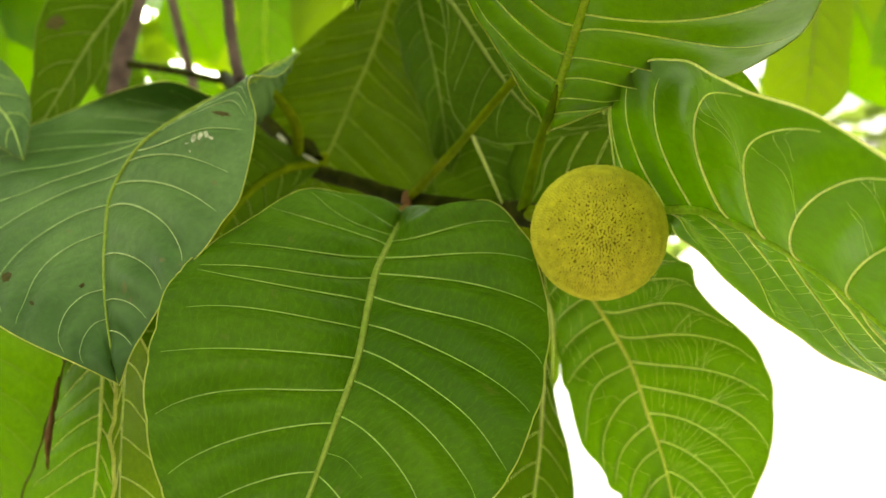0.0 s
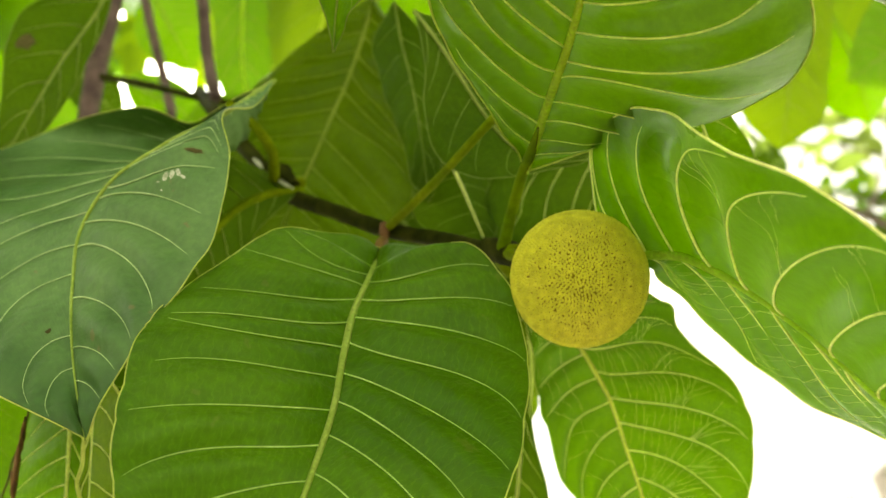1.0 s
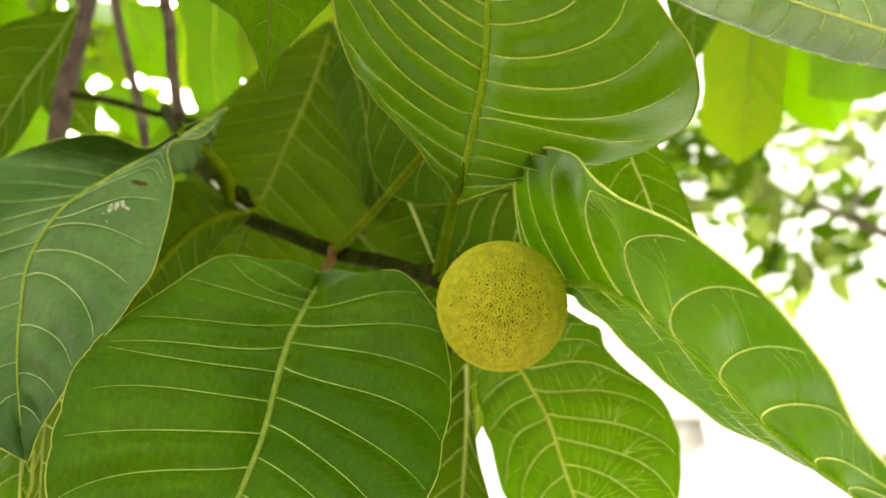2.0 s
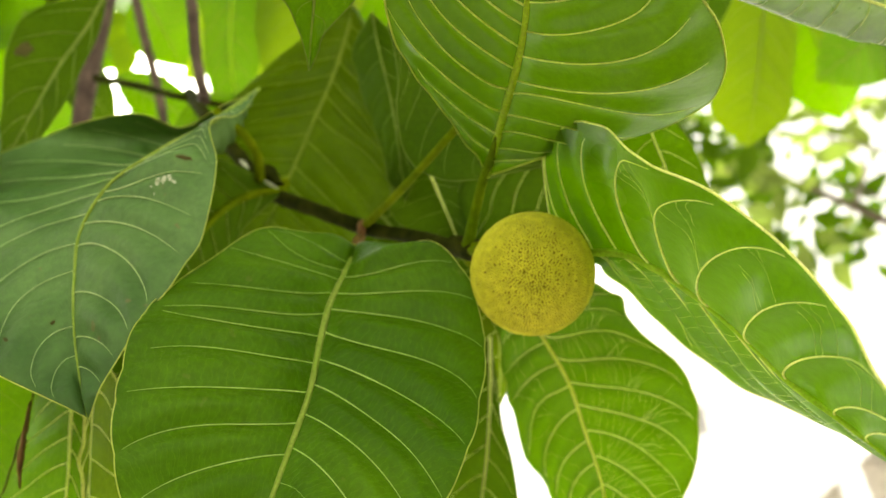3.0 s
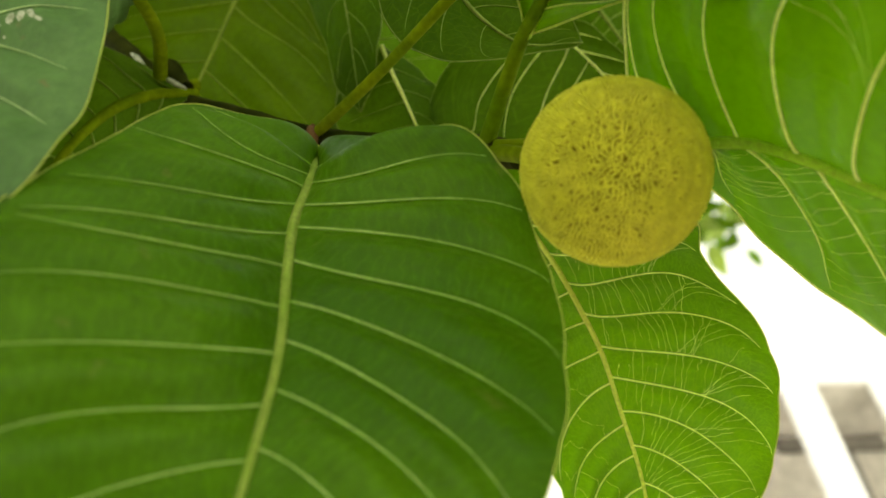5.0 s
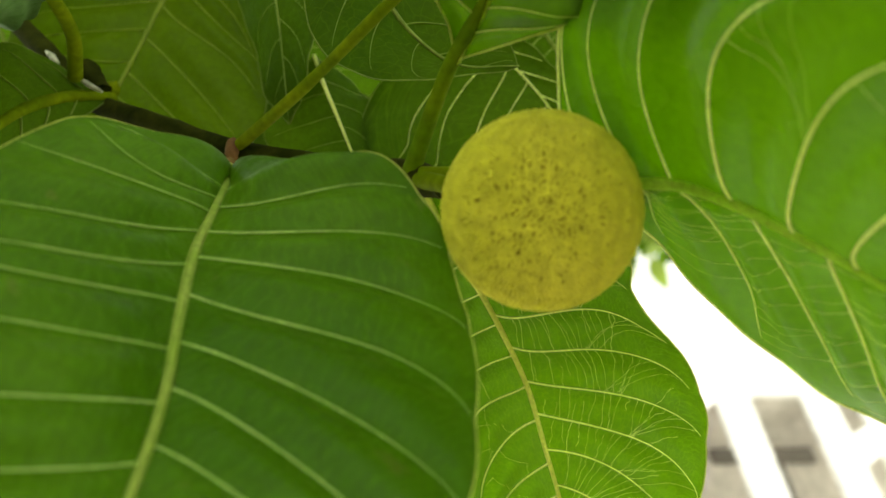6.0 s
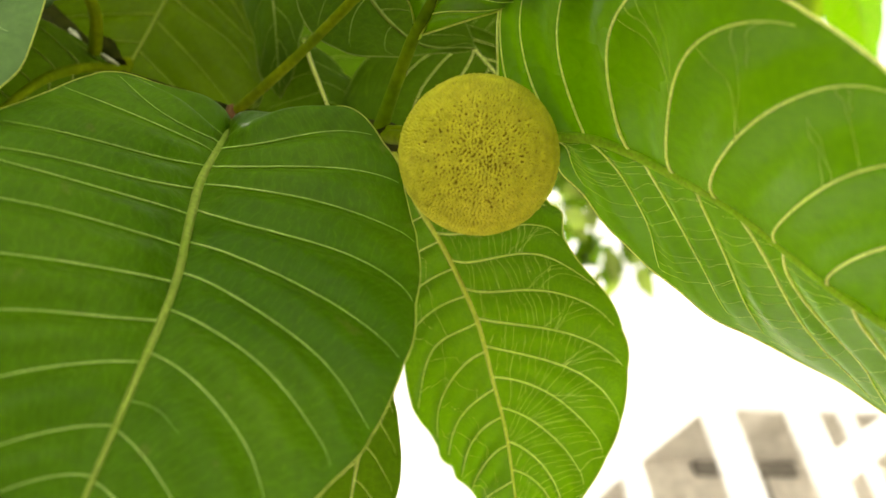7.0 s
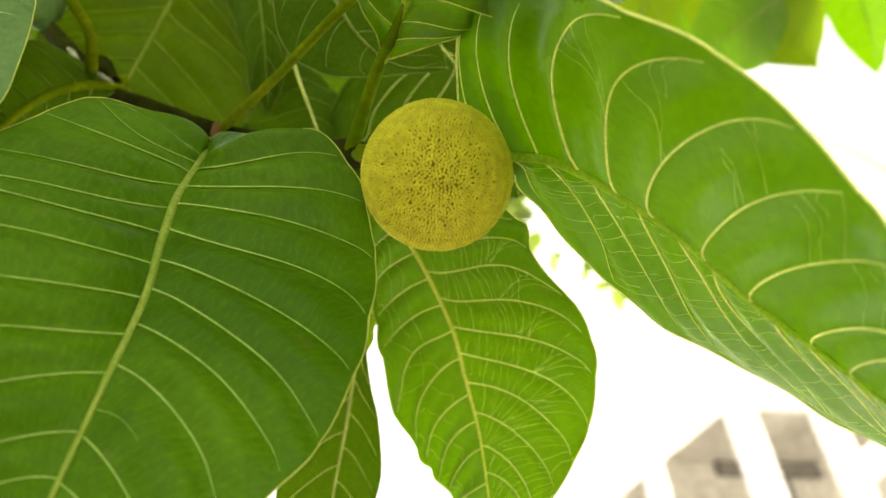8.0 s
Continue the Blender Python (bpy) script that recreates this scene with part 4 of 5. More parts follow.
leaf(tree, [
        (-126.2, 340, -25.3, 0, 0, 0, 0, 0, 0),
        (-125.4, 335, -37.5, -19.8, 15, -6.1, 6.3, 0, 0),
        (-124.5, 330, -53.4, -26.1, 20, -7.6, 6.6, 0, 0),
        (-123.7, 325, -72.9, -32.4, 20, -8.8, 6.3, 0, 0),
        (-123.8, 320, -91.8, -36.4, 20, -10, 8, 0, 0),
        (-122.8, 310, -118, 0, 0, 0, 0, 0, 0)],
     LEAF_MID, VEIN_THIN, "green leaf low on the branch", veins=9, rib=0.8, vein=0.3, seed=17, res=(60, 12), margin=0.5, margin_mat=BROWN)
leaf(tree, [
        (-106.3, 310, -23.1, 0, 0, 0, 0, 0, 0),
        (-108.9, 310, -38.5, -0.9, -5, 0.6, 1.2, 20, -2.5),
        (-109.5, 308, -57.5, -0.7, -5, 0.9, 3.1, 22, -4.1),
        (-109.4, 306, -76.3, -0.1, -6, 1.5, 7.5, 24, -6),
        (-109, 304, -94.8, -0.4, -4, 1.2, 11.3, 26, -8.1),
        (-106.7, 300, -112.3, 0, 0, 0, 0, 0, 0)],
     LEAF_PALE, VEIN_THIN, "leaf turned edge-on with a pale margin", veins=6, rib=0.8, vein=0.3, seed=18, res=(50, 12), margin=0.7, margin_mat=MARGIN)
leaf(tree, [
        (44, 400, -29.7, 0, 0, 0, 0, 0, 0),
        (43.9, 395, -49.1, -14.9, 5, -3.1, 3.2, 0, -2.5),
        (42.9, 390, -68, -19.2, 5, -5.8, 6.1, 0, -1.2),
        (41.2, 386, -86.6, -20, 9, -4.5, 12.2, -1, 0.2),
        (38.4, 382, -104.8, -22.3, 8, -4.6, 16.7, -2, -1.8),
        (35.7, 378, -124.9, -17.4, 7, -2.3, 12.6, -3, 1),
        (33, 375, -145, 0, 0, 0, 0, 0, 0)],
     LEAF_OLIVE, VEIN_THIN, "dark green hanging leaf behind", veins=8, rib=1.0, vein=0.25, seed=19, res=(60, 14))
leaf(tree, [
        (47.5, 420, -7.6, 0, 0, 0, 0, 0, 0),
        (49.3, 420, -23.4, -11, 0, -2.6, 7.3, 0, 0),
        (50.7, 418, -38.9, -12.4, 2, -2.8, 7.3, 2, -0.2),
        (50.4, 416, -54.3, -6.9, 4, -3.1, 4.9, 4, 2.1),
        (49.5, 415, -67.2, 0, 0, 0, 0, 0, 0)],
     LEAF_PALE, VEIN_THIN, "small pale yellow-green leaf", veins=4, rib=0.8, vein=0.3, seed=20, res=(30, 8))
leaf(tree, [
        (221.3, 300, 90.1, 0, 0, 0, 0, 0, 0),
        (189.1, 285, 91.9, 20, 30, -9.5, -1.3, -5, 18.2),
        (159.4, 270, 94.8, 16.6, 30, -13.1, -2.7, -5, 18.7),
        (132.1, 255, 97, 13.3, 30, -13.6, -3.9, -5, 17.4),
        (109.8, 243, 99.4, 9.9, 22, -12.9, -2.7, -3, 12.6),
        (89, 235, 92.2, 0, 0, 0, 0, 0, 0)],
     LEAF_GLOSS, VEIN_THIN, "large glossy leaf with a shining margin", veins=9, rib=0.7, vein=0.15, seed=21, res=(70, 16), margin=0.6, margin_mat=MARGIN, curl=(0.55, 0.0))
leaf(tree, [
        (96.4, 330, 77.4, 0, 0, 0, 0, 0, 0),
        (102.9, 335, 59.3, -16.9, 5, -6, 11.6, 0, 2.2),
        (109.5, 340, 47, -16.1, 5, -10.6, 14, 0, 2.2),
        (116.3, 345, 32.1, -12.9, 5, -11, 14.2, 0, 2.2),
        (123.3, 350, 16.8, -9.7, 5, -9.1, 11.5, 0, 6.6),
        (131.6, 355, -1.2, 0, 0, 0, 0, 0, 0)],
     LEAF_MID, VEIN_THIN, "leaf half hidden behind the long leaf", veins=6, rib=0.6, vein=0.2, seed=22, res=(50, 12))
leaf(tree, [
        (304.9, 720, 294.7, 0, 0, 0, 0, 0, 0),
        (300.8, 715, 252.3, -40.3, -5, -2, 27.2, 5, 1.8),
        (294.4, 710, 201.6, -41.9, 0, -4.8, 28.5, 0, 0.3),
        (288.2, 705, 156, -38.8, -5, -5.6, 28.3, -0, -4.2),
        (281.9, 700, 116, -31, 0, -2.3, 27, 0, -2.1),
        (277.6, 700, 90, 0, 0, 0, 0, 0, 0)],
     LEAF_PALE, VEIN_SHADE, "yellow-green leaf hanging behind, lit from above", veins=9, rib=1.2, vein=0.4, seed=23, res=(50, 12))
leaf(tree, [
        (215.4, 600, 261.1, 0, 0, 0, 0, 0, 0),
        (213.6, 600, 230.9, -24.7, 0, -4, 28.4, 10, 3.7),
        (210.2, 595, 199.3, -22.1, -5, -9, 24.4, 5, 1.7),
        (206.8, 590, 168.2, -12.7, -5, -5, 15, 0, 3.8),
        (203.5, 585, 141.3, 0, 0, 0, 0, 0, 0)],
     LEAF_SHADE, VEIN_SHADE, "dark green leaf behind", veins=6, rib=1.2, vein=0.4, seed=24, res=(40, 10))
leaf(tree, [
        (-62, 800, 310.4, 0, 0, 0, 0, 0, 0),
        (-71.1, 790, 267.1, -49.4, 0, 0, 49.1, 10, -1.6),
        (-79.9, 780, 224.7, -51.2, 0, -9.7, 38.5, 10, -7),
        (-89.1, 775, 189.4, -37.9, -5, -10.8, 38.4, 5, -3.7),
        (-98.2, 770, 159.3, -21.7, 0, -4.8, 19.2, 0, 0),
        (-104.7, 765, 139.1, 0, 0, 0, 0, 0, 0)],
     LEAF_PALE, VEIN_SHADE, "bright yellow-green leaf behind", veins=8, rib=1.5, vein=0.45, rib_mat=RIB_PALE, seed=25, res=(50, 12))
leaf(tree, [
        (-161.5, 850, 319.2, 0, 0, 0, 0, 0, 0),
        (-162.2, 840, 273.5, -39.4, 0, 0, 37.9, 10, 3.3),
        (-162.9, 830, 223.5, -25.9, 0, -5.2, 34.8, 10, 2.7),
        (-160.9, 820, 174.7, -23.1, 0, -5.1, 25.6, 0, 0),
        (-153.9, 810, 142.2, -15.2, 0, -2.5, 12.7, 0, 0),
        (-147, 800, 120.5, 0, 0, 0, 0, 0, 0)],
     LEAF_MID, VEIN_SHADE, "bright green leaf behind", veins=8, rib=1.5, vein=0.45, rib_mat=RIB_PALE, seed=26, res=(50, 12))


# ---- scars and spots on the blades ----
for x, z, size, s in ((-0.276, 0.123, 0.0052, 1), (-0.269, 0.125, 0.0048, 2), (-0.262, 0.127, 0.0042, 3), (-0.257, 0.123, 0.0030, 8), (-0.284, 0.117, 0.0018, 9), (-0.280, 0.108, 0.0014, 10)):
    mark(leaf_b, x, z, size, DRY, "pale peeled scar", s, 0.55)
mark(leaf_b, -0.245, 0.150, 0.010, BROWN, "small brown scar", 4, 0.25)
mark(leaf_b, -0.483, -0.031, 0.0065, BROWN, "small brown spot", 5, 0.7, "spot")
mark(leaf_b, -0.455, -0.06, 0.003, BROWN, "small brown spot", 6, 0.7, "spot")
mark(leaf_b, -0.399, -0.040, 0.0035, BROWN, "small brown spot", 11, 0.6, "spot")
mark(leaf_u, -0.429, 0.250, 0.010, BROWN, "brown hole with dry rim", 7, 0.8, "spot")


# ---- the round flower head ----
def flower_head(at, radius):
    head = thing("flower_head", "round yellow-green flower head covered in tiny bumps, on the twig", "flower head")
    c = np.array(at)
    verts, faces = [], []
    rings, around = 24, 36
    for i in range(rings + 1):
        th = math.pi * i / rings
        for j in range(around):
            ph = 2 * math.pi * j / around
            verts.append(c + (radius - 0.00095) * np.array([math.sin(th) * math.cos(ph), math.sin(th) * math.sin(ph), math.cos(th)]))
    for i in range(rings):
        for j in range(around):
            k = (j + 1) % around
            faces.append((i * around + j, (i + 1) * around + j, (i + 1) * around + k, i * around + k))
    core = part("core", verts, faces, CORE, head)
    rng = np.random.RandomState(11)
    count = 6000
    gold = math.pi * (3 - math.sqrt(5))
    k = np.arange(count)
    z = 1 - 2 * (k + 0.5) / count
    way = np.stack([np.sqrt(1 - z * z) * np.cos(gold * k), np.sqrt(1 - z * z) * np.sin(gold * k), z], axis=1)
    way += (rng.rand(count, 3) - 0.5) * 0.05
    way /= np.linalg.norm(way, axis=1)[:, None]
    apart = 0.049
    for _ in range(6):
        # let crowded bumps push each other a little apart, leaving uneven gaps
        near = KDTree(count)
        for i in range(count):
            near.insert(way[i], i)
        near.balance()
        push = np.zeros_like(way)
        for i in range(count):
            for _co, q, dist in near.find_n(way[i], 6):
                if 1e-9 < dist < apart:
                    push[i] += (way[i] - way[q]) / dist * (apart - dist) * 0.45
        way += push
        way /= np.linalg.norm(way, axis=1)[:, None]
    verts, faces = [], []
    ang = np.linspace(0, 2 * np.pi, 6, endpoint=False)
    for i in range(count):
        d = way[i]
        a = np.cross(d, [0.12, 0.2, 0.97])
        a /= np.linalg.norm(a)
        b = np.cross(d, a)
        size = 0.0005 * (0.86 + 0.28 * rng.rand())
        tall = 0.00095 * (0.8 + 0.35 * rng.rand())
        turn = rng.rand() * 6
        n0 = len(verts)
        foot = c + d * (radius - 0.00105)
        for ring, up in ((0.9, 0.0), (1.0, 0.4), (0.66, 0.84)):
            for q in ang:
                verts.append(foot + (a * math.cos(q + turn) * 0.94 + b * math.sin(q + turn) * 1.14) * size * ring + d * tall * up)
        verts.append(foot + d * tall)
        for lay in range(2):
            for j in range(6):
                k = (j + 1) % 6
                faces.append((n0 + lay * 6 + j, n0 + lay * 6 + k, n0 + (lay + 1) * 6 + k, n0 + (lay + 1) * 6 + j))
        for j in range(6):
            faces.append((n0 + 12 + j, n0 + 12 + (j + 1) % 6, n0 + 18))
    florets = part("bumpy_skin", verts, faces, FLORET, head, "tiny yellow-green rounded bumps")
    florets["kind"] = "stuff"
    stem("stalk", head, [(0.030, 0.326, 0.0125), (0.034, 0.312, 0.011), (0.040, 0.298, 0.008)], [0.0024, 0.0022, 0.003], PETIOLE)
    return head


flower_head((0.048, 0.279, 0.005), 0.0211)

# ---- stems of the tree behind ----
stem("main_stem", tree, [(-0.19, 0.76, 0.50), (-0.21, 0.73, 0.36), (-0.2336, 0.70, 0.21), (-0.2424, 0.67, 0.1135), (-0.246, 0.66, 0.03), (-0.25, 0.65, -0.2), (-0.27, 0.56, -0.6), (-0.29, 0.30, -1.2), (-0.31, -0.02, -2.36)], [0.0072, 0.0074, 0.008, 0.011, 0.02, 0.04], BARK, "brown woody stem", knobs=0.0012, n=90)
stem("side_twig", tree, [(-0.2418, 0.68, 0.1398), (-0.19, 0.64, 0.126), (-0.144, 0.60, 0.111), (-0.099, 0.60, 0.1035)], [0.0028, 0.0026, 0.002], TWIG)
stem("grey_stem", tree, [(-0.19, 0.66, 0.24), (-0.1495, 0.62, 0.1863), (-0.141, 0.60, 0.1428), (-0.1279, 0.57, 0.1054)], [0.0044, 0.004, 0.0038], BARK, "thin grey stem", knobs=0.0008)
stem("thin_stem", tree, [(-0.26, 0.82, 0.32), (-0.2419, 0.80, 0.2305), (-0.214, 0.78, 0.1321), (-0.20, 0.77, 0.05)], [0.0045, 0.0042, 0.004], BARK, "thin reddish-brown stem", knobs=0.0008)
stem("low_stem", tree, [(-0.182, 0.455, 0.0), (-0.1867, 0.45, -0.0447), (-0.193, 0.445, -0.10), (-0.205, 0.44, -0.2)], [0.0030, 0.0034, 0.004], BARK, knobs=0.0008)



# ---- more leaves of the tree, further back ----
def plain_leaf(base, tip, width, mat, vein_mat, label, seed, sag=0.12, roll=0.0, rib=1.2):
    """A leaf of the usual outline hanging between base and tip; width in metres; roll turns it about its midrib."""
    base, tip = np.array(base, float), np.array(tip, float)
    line = tip - base
    length = np.linalg.norm(line)
    along = line / length
    face = np.array([0.0, -1.0, 0.0])
    across = np.cross(along, face)
    across /= np.linalg.norm(across)
    face = np.cross(across, along)
    across, face = across * math.cos(roll) + face * math.sin(roll), face * math.cos(roll) - across * math.sin(roll)
    rows = []
    for s, w in ((0, 0), (0.08, 0.42), (0.22, 0.82), (0.42, 1.0), (0.62, 0.9), (0.8, 0.6), (0.92, 0.26), (1, 0)):
        p = base + line * s + face * sag * length * (s * (1 - s)) * 2
        reach = across * w * width / 2
        fold = -face * 0.18 * w * width / 2
        rows.append([1000 * v for v in (*p, *(-reach + fold), *(reach + fold))])
    return leaf(tree, rows, mat, vein_mat, label, veins=9, rib=rib, vein=0.4, seed=seed, res=(36, 8), wave=1.2)


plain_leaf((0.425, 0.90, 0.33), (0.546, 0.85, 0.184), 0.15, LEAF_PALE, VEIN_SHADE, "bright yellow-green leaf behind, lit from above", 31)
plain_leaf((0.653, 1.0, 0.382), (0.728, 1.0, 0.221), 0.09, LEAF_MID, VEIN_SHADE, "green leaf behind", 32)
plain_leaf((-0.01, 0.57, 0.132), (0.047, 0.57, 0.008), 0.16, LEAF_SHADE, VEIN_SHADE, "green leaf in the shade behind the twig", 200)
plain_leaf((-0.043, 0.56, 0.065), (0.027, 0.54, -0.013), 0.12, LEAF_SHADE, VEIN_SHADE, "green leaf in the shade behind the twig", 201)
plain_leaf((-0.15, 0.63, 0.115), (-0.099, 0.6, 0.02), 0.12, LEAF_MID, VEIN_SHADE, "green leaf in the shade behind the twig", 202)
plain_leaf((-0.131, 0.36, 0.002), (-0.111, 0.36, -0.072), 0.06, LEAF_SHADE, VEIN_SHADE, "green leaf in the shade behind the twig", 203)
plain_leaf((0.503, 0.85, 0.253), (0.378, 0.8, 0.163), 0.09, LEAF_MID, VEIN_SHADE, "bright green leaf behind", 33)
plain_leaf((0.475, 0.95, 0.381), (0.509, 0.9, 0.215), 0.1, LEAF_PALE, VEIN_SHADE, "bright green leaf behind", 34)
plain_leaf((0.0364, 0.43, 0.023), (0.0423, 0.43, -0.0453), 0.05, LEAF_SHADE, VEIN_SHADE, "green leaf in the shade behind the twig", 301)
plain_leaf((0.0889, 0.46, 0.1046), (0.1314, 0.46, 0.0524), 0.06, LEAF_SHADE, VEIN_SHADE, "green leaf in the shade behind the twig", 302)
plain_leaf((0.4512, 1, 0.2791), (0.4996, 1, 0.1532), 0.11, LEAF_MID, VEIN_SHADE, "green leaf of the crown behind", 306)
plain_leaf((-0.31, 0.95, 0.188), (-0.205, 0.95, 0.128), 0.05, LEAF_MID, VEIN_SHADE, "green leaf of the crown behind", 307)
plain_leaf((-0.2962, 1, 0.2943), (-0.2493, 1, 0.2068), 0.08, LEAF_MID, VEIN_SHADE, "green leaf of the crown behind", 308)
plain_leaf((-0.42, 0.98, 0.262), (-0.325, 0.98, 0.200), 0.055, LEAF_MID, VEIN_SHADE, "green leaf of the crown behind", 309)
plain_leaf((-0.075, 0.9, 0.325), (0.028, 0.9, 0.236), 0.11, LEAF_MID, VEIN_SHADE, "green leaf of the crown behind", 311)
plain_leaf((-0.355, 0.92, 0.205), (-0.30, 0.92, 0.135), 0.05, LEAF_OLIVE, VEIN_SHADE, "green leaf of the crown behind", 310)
for x, y, z, s in ((-0.17, 0.50, 0.225, 303), (-0.08, 0.53, 0.24, 304), (-0.26, 0.47, 0.21, 305)):
    # unseen leaves added just over the folded one, to shade its upper half
    plain_leaf((x - 0.09, y, z), (x + 0.09, y + 0.02, z + 0.01), 0.11, LEAF_DARK, VEIN, "unseen leaf added above to shade the folded leaf", s, roll=-0.78)
rng = np.random.RandomState(5)
for i in range(13):
    # leaves filling the upper part behind the twig, with gaps left between them
    x = -0.62 + 0.75 * rng.rand()
    y = 0.86 + 0.7 * rng.rand()
    z = (0.17 + 0.34 * rng.rand()) * y
    drop = np.array([0.10 * (rng.rand() - 0.5), 0.06 * (rng.rand() - 0.5), -0.15 - 0.07 * rng.rand()])
    b = np.array([x * y / 1.1, y, z])
    if i == 0:
        # left open to the sky
        continue
    plain_leaf(b, b + drop, 0.085 + 0.04 * rng.rand(), (LEAF_MID, LEAF_OLIVE, LEAF_PALE)[i % 3], VEIN_SHADE,
               "bright green leaf of the crown behind", 40 + i, roll=(rng.rand() - 0.5) * 1.6)


# ---- trees further off ----
def far_tree(foot, crown_at, size, count, leaf_size, mats, label, seed, low=0.6):
    """A tree of its own: trunk, limbs, and a loose crown of many small folded leaves."""
    rng = np.random.RandomState(seed)
    ob = new("far_tree")
    ob.empty_display_size = 0.3
    ob.location = foot
    tagged(ob, label, "tree")
    foot, crown_at = np.array(foot, float), np.array(crown_at, float)
    top = crown_at - foot
    stem("trunk", ob, [(0, 0, -0.05), top * 0.35 + [0.1, 0.05, 0], top * 0.7 + [-0.05, 0.1, 0], top], [0.11, 0.08, 0.04, 0.008], BARK, n=24, knobs=0.01)
    for i in range(7):
        a = top * (0.72 + 0.04 * i)
        d = (rng.rand(3) - 0.5) * 2 * np.array(size)
        d[2] = abs(d[2])
        stem("limb", ob, [a, a + d * 0.4 + [0, 0, 0.1], top + d * 0.8], [0.012, 0.008, 0.004], BARK, n=14, sides=7)
    for m, mat in enumerate(mats):
        verts, faces, uvs = [], [], []
        clumps = [top + (rng.rand(3) - 0.5) * 2 * np.array(size) for _ in range(max(6, count // 40))]
        for i in range(count):
            c = clumps[rng.randint(len(clumps))] + rng.randn(3) * 0.16
            if c[2] < top[2] - low:
                continue
            q = Euler((rng.rand() * 1.6 - 0.8, rng.rand() * 1.6 - 0.8, rng.rand() * 6.28)).to_matrix()
            s = leaf_size * (0.6 + 0.7 * rng.rand())
            n0 = len(verts)
            for y, w in ((0, 0), (0.25, 0.2), (0.55, 0.23), (0.85, 0.1), (1, 0)):
                for x, dz in ((-w, 0.06 * w), (0, 0), (w, 0.06 * w)):
                    verts.append(c + np.array(q @ Vector((x * s, y * s, (dz - 0.25 * y * y) * s))))
                    uvs.append((x * s * 1000, y * s * 1000))
            for r in range(4):
                for k in range(2):
                    faces.append((n0 + r * 3 + k, n0 + r * 3 + k + 1, n0 + r * 3 + k + 4, n0 + r * 3 + k + 3))
        crown = part("crown", verts, faces, mat, ob, uvs=uvs)
        crown["kind"] = "stuff"
    return ob


far_tree((4.4, 0.6, 0), (2.1, 3.3, 5.47), (0.72, 0.6, 0.86), 285, 0.19, (LEAF_FAR, LEAF_OLIVE), "leafy tree further off with sky showing through its crown", 61, 0.44)
far_tree((-3.2, -0.4, 0), (-1.5, 2.0, 5.0), (1.3, 0.6, 0.8), 400, 0.2, (LEAF_PALE, LEAF_MID), "bright leafy tree behind with sky showing through its crown", 62)


# unseen leaves of the tree's crown, added above and left to shade the branch
def shading_crown(count, at, size, leaf_size, seed):
    rng = np.random.RandomState(seed)
    turn = TREE.inverted()
    verts, faces, uvs = [], [], []
    for i in range(count):
        c = Vector(np.array(at) + (rng.rand(3) - 0.5) * 2 * np.array(size))
        q = Euler((rng.rand() * 1.4 - 0.7, rng.rand() * 1.4 - 0.7, rng.rand() * 6.28)).to_matrix()
        s = leaf_size * (0.7 + 0.6 * rng.rand())
        n0 = len(verts)
        for y, w in ((0, 0), (0.2, 0.22), (0.5, 0.29), (0.8, 0.17), (1, 0)):
            for x in (-w, 0, w):
                verts.append(turn @ (c + q @ Vector((x * s, y * s, (0.12 * abs(x) - 0.25 * y * y) * s))))
                uvs.append((x * s * 1000, y * s * 1000))
        for r in range(4):
            for k in range(2):
                faces.append((n0 + r * 3 + k, n0 + r * 3 + k + 1, n0 + r * 3 + k + 4, n0 + r * 3 + k + 3))
    crown = part("crown", verts, faces, LEAF_MID, tree, uvs=uvs)
    crown["kind"] = "stuff"


shading_crown(240, (-0.7, 0.15, 3.2), (0.95, 0.6, 0.5), 0.26, 71)
shading_crown(34, (-0.82, 0.06, 1.78), (0.2, 0.25, 0.3), 0.22, 72)

# unseen limbs added to carry the shading crown
for points in ([(-0.19, 0.18, 2.53), (-0.40, 0.16, 2.85), (-0.70, 0.10, 3.2), (-1.0, 0.0, 3.5)],
               [(-0.19, 0.18, 2.53), (-0.15, 0.2, 2.9), (-0.05, 0.1, 3.3), (0.1, -0.1, 3.55)],
               [(-0.40, 0.16, 2.85), (-0.6, 0.35, 3.05), (-1.1, 0.5, 3.3), (-1.5, 0.6, 3.4)],
               [(-0.25, 0.60, 1.95), (-0.45, 0.40, 1.86), (-0.70, 0.15, 1.80), (-0.95, 0.0, 1.9)]):
    stem("limb", tree, [tuple(TREE.inverted() @ Vector(q)) for q in points], [0.009, 0.007, 0.004], BARK, n=30, knobs=0.001)

# ---- the white building ----
def box_mesh(x0, x1, y0, y1, z0, z1, bevel=0.02):
    bm = bmesh.new()
    bmesh.ops.create_cube(bm, size=1)
    for v in bm.verts:
        v.co = Vector((x0 + (v.co.x + 0.5) * (x1 - x0), y0 + (v.co.y + 0.5) * (y1 - y0), z0 + (v.co.z + 0.5) * (z1 - z0)))
    if bevel:
        bmesh.ops.bevel(bm, geom=bm.edges[:], offset=bevel, segments=2, affect="EDGES")
    return bm


def bm_part(name, bm, mat, parent, label=""):
    me = bpy.data.meshes.new(name)
    bm.to_mesh(me)
    bm.free()
    me.materials.append(mat)
    ob = new(name, me)
    ob.parent = parent
    if label:
        ob["label"] = label
    return ob


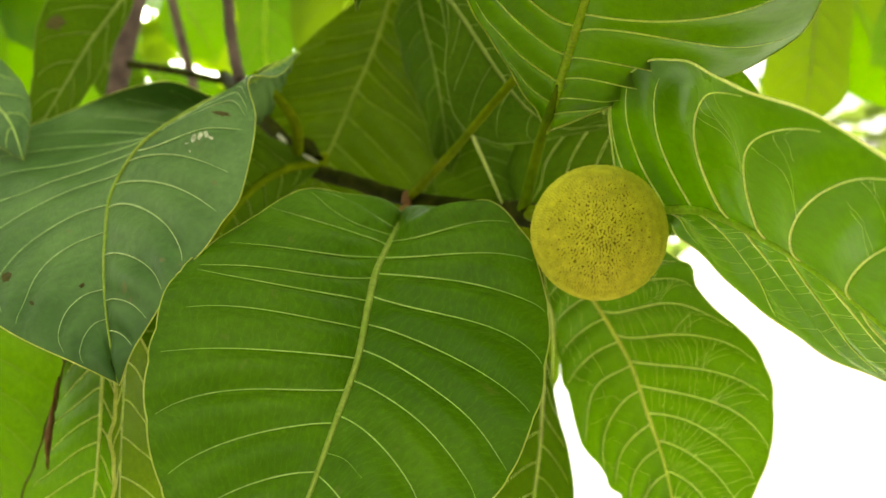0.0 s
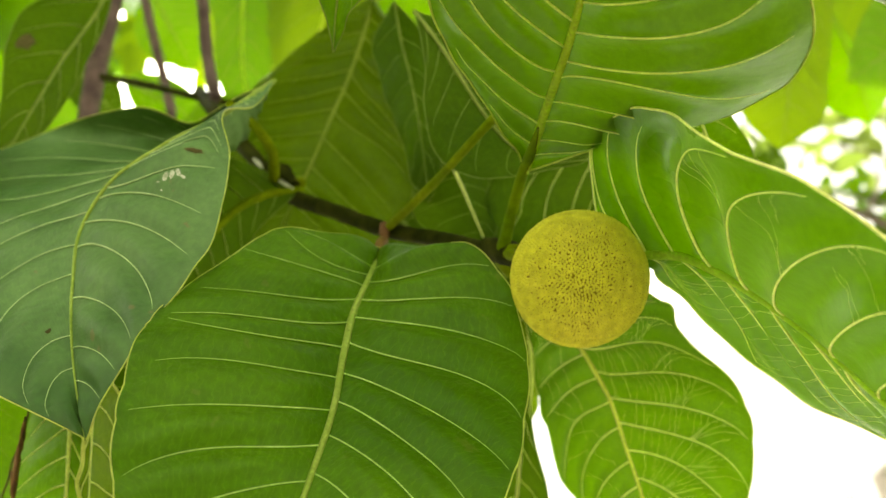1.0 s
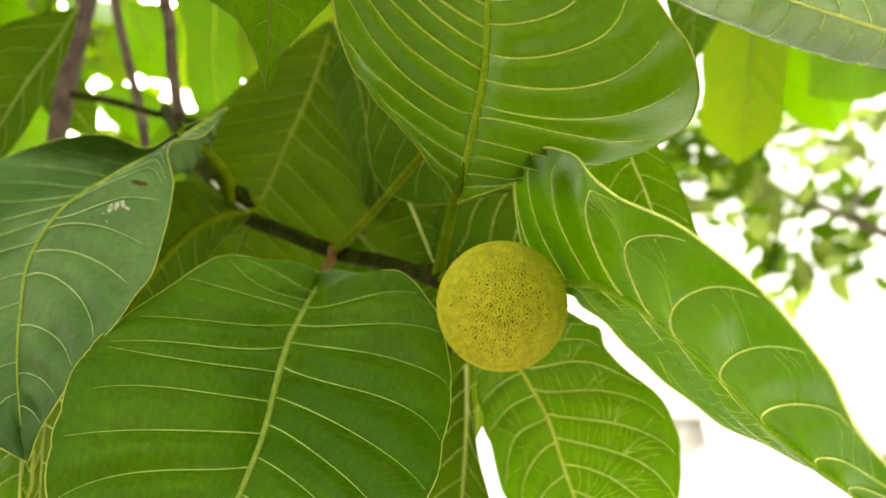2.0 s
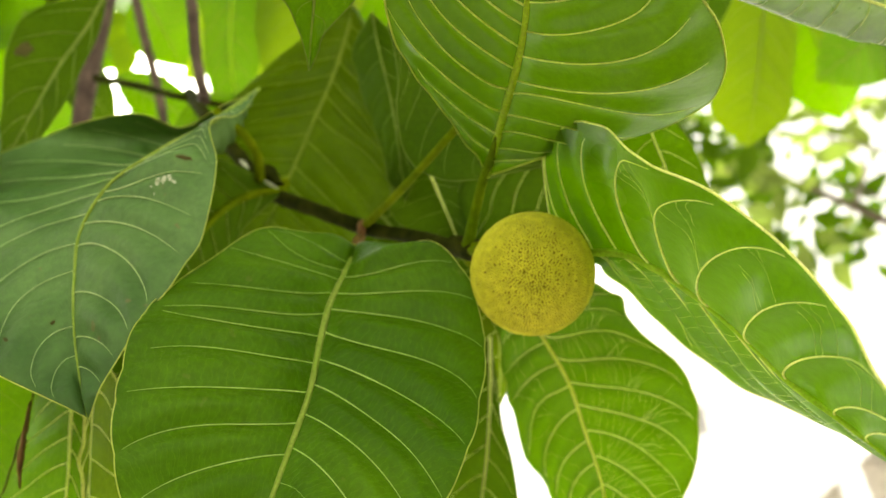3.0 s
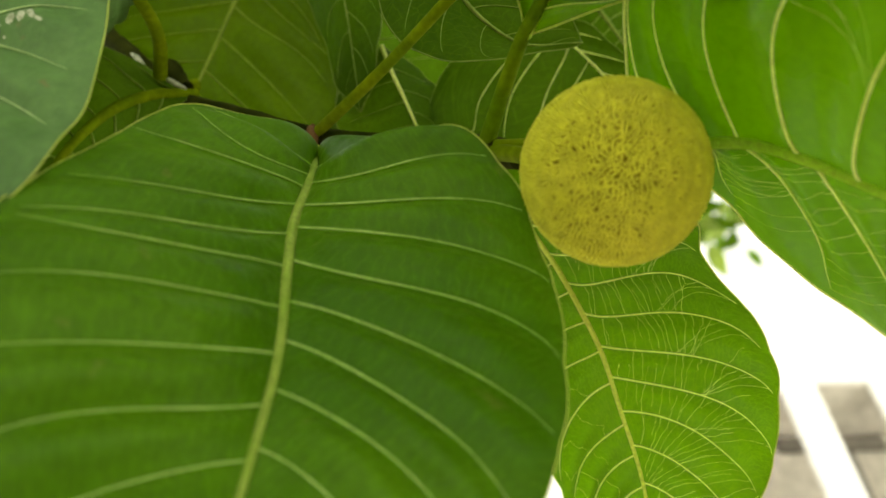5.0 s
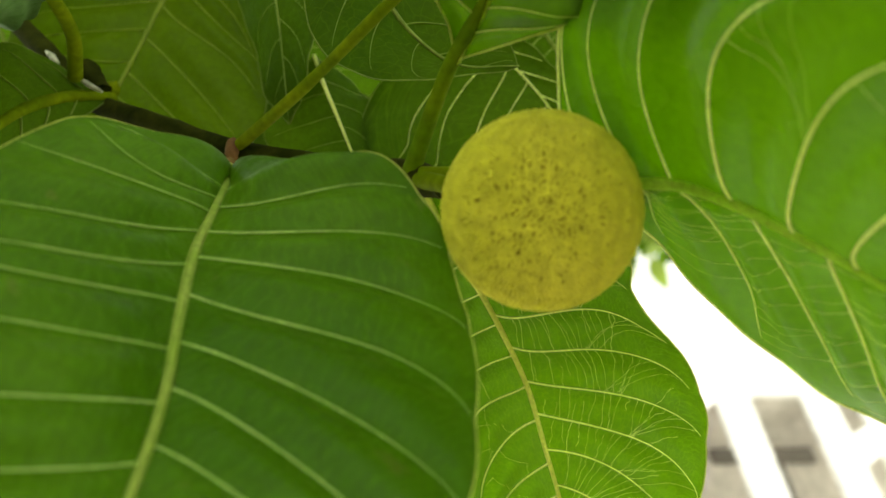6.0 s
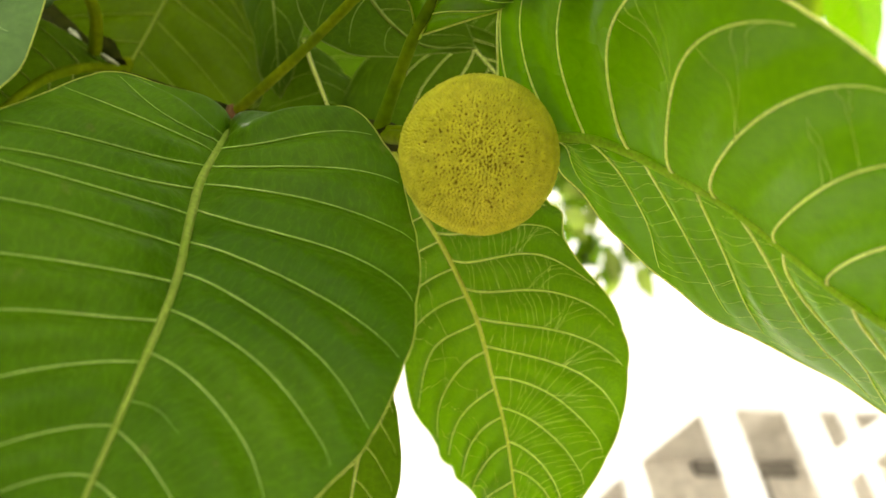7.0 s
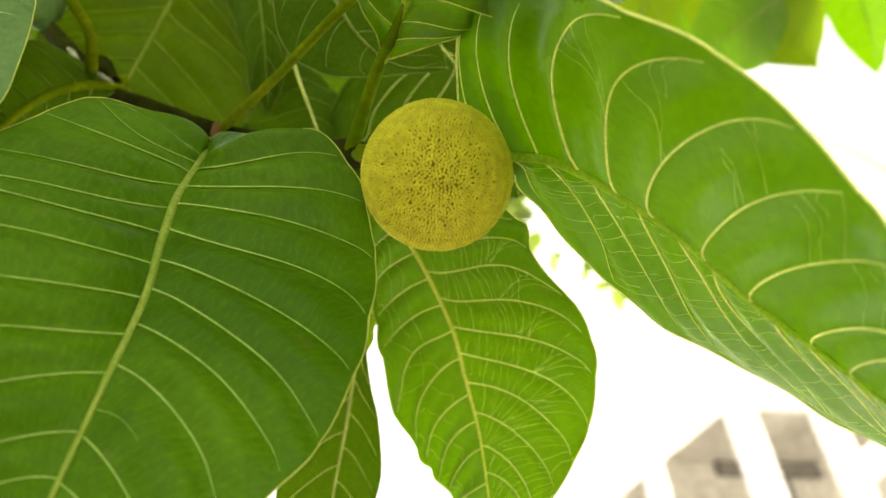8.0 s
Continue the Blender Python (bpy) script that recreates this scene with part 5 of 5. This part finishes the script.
def slope_mesh(x0, z0, x1, z1, thick, y0, y1):
    """A sloping slab from (x0, z0) to (x1, z1), with its thickness upright."""
    bm = bmesh.new()
    corners = [bm.verts.new((x, y, z)) for y in (y0, y1) for x, z in ((x0, z0), (x1, z1), (x1, z1 + thick), (x0, z0 + thick))]
    for f in ((0, 1, 2, 3), (7, 6, 5, 4), (0, 4, 5, 1), (1, 5, 6, 2), (2, 6, 7, 3), (3, 7, 4, 0)):
        bm.faces.new([corners[i] for i in f])
    bmesh.ops.recalc_face_normals(bm, faces=bm.faces[:])
    bmesh.ops.bevel(bm, geom=bm.edges[:], offset=0.02, segments=2, affect="EDGES")
    return bm


def building():
    white = solid_material("white_paint", (0.87, 0.87, 0.86), (0.9, 0.9, 0.89), 2.0, 0.7, 0.2, 0.004)
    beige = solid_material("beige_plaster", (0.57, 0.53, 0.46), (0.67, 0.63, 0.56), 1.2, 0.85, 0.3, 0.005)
    # dark tone for the shade painted into the recess
    dark = solid_material("recess_shade", (0.16, 0.15, 0.13), (0.24, 0.22, 0.19), 3.0, 0.25, 0.0, 0.001)
    ob = new("building")
    ob.location = (8, 10, 0)
    tagged(ob, "white building with tall columns, sloping stair slabs and beige recesses", "building")

    def at(x):
        return x - 8
    bm_part("wall", box_mesh(at(2.6), at(14), 0, 3.4, 0, 6.4), white, ob)
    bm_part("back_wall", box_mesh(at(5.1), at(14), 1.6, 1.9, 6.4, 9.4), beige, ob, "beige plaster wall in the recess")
    for x0, x1 in ((3.9, 4.95), (5.36, 5.70), (6.88, 7.43), (8.29, 8.84), (9.20, 9.45), (10.6, 11.2), (12.6, 13.2)):
        bm_part("column", box_mesh(at(x0), at(x1), 0, 0.1, 6.4, 8.56), white, ob)
    bm_part("beam", box_mesh(at(2.6), at(14), -0.02, 0.12, 8.56, 9.6), white, ob)
    bm_part("end_wall", box_mesh(at(2.6), at(5.1), 0.5, 1.9, 6.4, 9.58), white, ob)
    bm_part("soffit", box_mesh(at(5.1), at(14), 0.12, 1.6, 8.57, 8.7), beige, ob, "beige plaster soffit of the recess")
    bm_part("stair_slab", slope_mesh(at(2.6), 5.46, at(6.88), 8.46, 1.75, 0.01, 0.09), white, ob)
    bm_part("stair_slab", slope_mesh(at(8.84), 7.36, at(10.6), 8.33, 0.5, 0.01, 0.09), white, ob)
    # dark strip stands in for the shade where soffit meets back wall
    bm_part("shade_strip", box_mesh(at(7.45), at(9.3), 1.5, 1.6, 8.30, 8.56), dark, ob, "dark strip for the shade under the soffit")
    # dark upright stands in for the shadow of a column
    bm_part("shade_upright", box_mesh(at(8.46), at(8.68), 1.52, 1.6, 6.4, 8.30), dark, ob, "dark upright strip for a column's shadow on the back wall")
    bm_part("roof", box_mesh(at(2.5), at(14.1), -0.15, 3.5, 9.6, 9.8), white, ob)


building()


# ---- unseen plain walls, added below the view to darken reflections in the leaves ----
def blocking_wall(name, x0, x1, y0, y1, mat):
    bm = box_mesh(x0, x1, y0, y1, 0, 4.6, 0.03)
    me = bpy.data.meshes.new(name)
    bm.to_mesh(me)
    bm.free()
    me.materials.append(mat)
    tagged(new(name, me), "unseen grey-green wall added to block the low sky", "wall", kind="structure")


plaster = solid_material("blocker_grey_green", (0.10, 0.13, 0.06), (0.16, 0.18, 0.09), 0.8, 0.9, 0.4, 0.006)
blocking_wall("wall_north", -14, 2.4, 10.0, 10.25, plaster)
blocking_wall("wall_west", -14.25, -14, -12, 10.25, plaster)
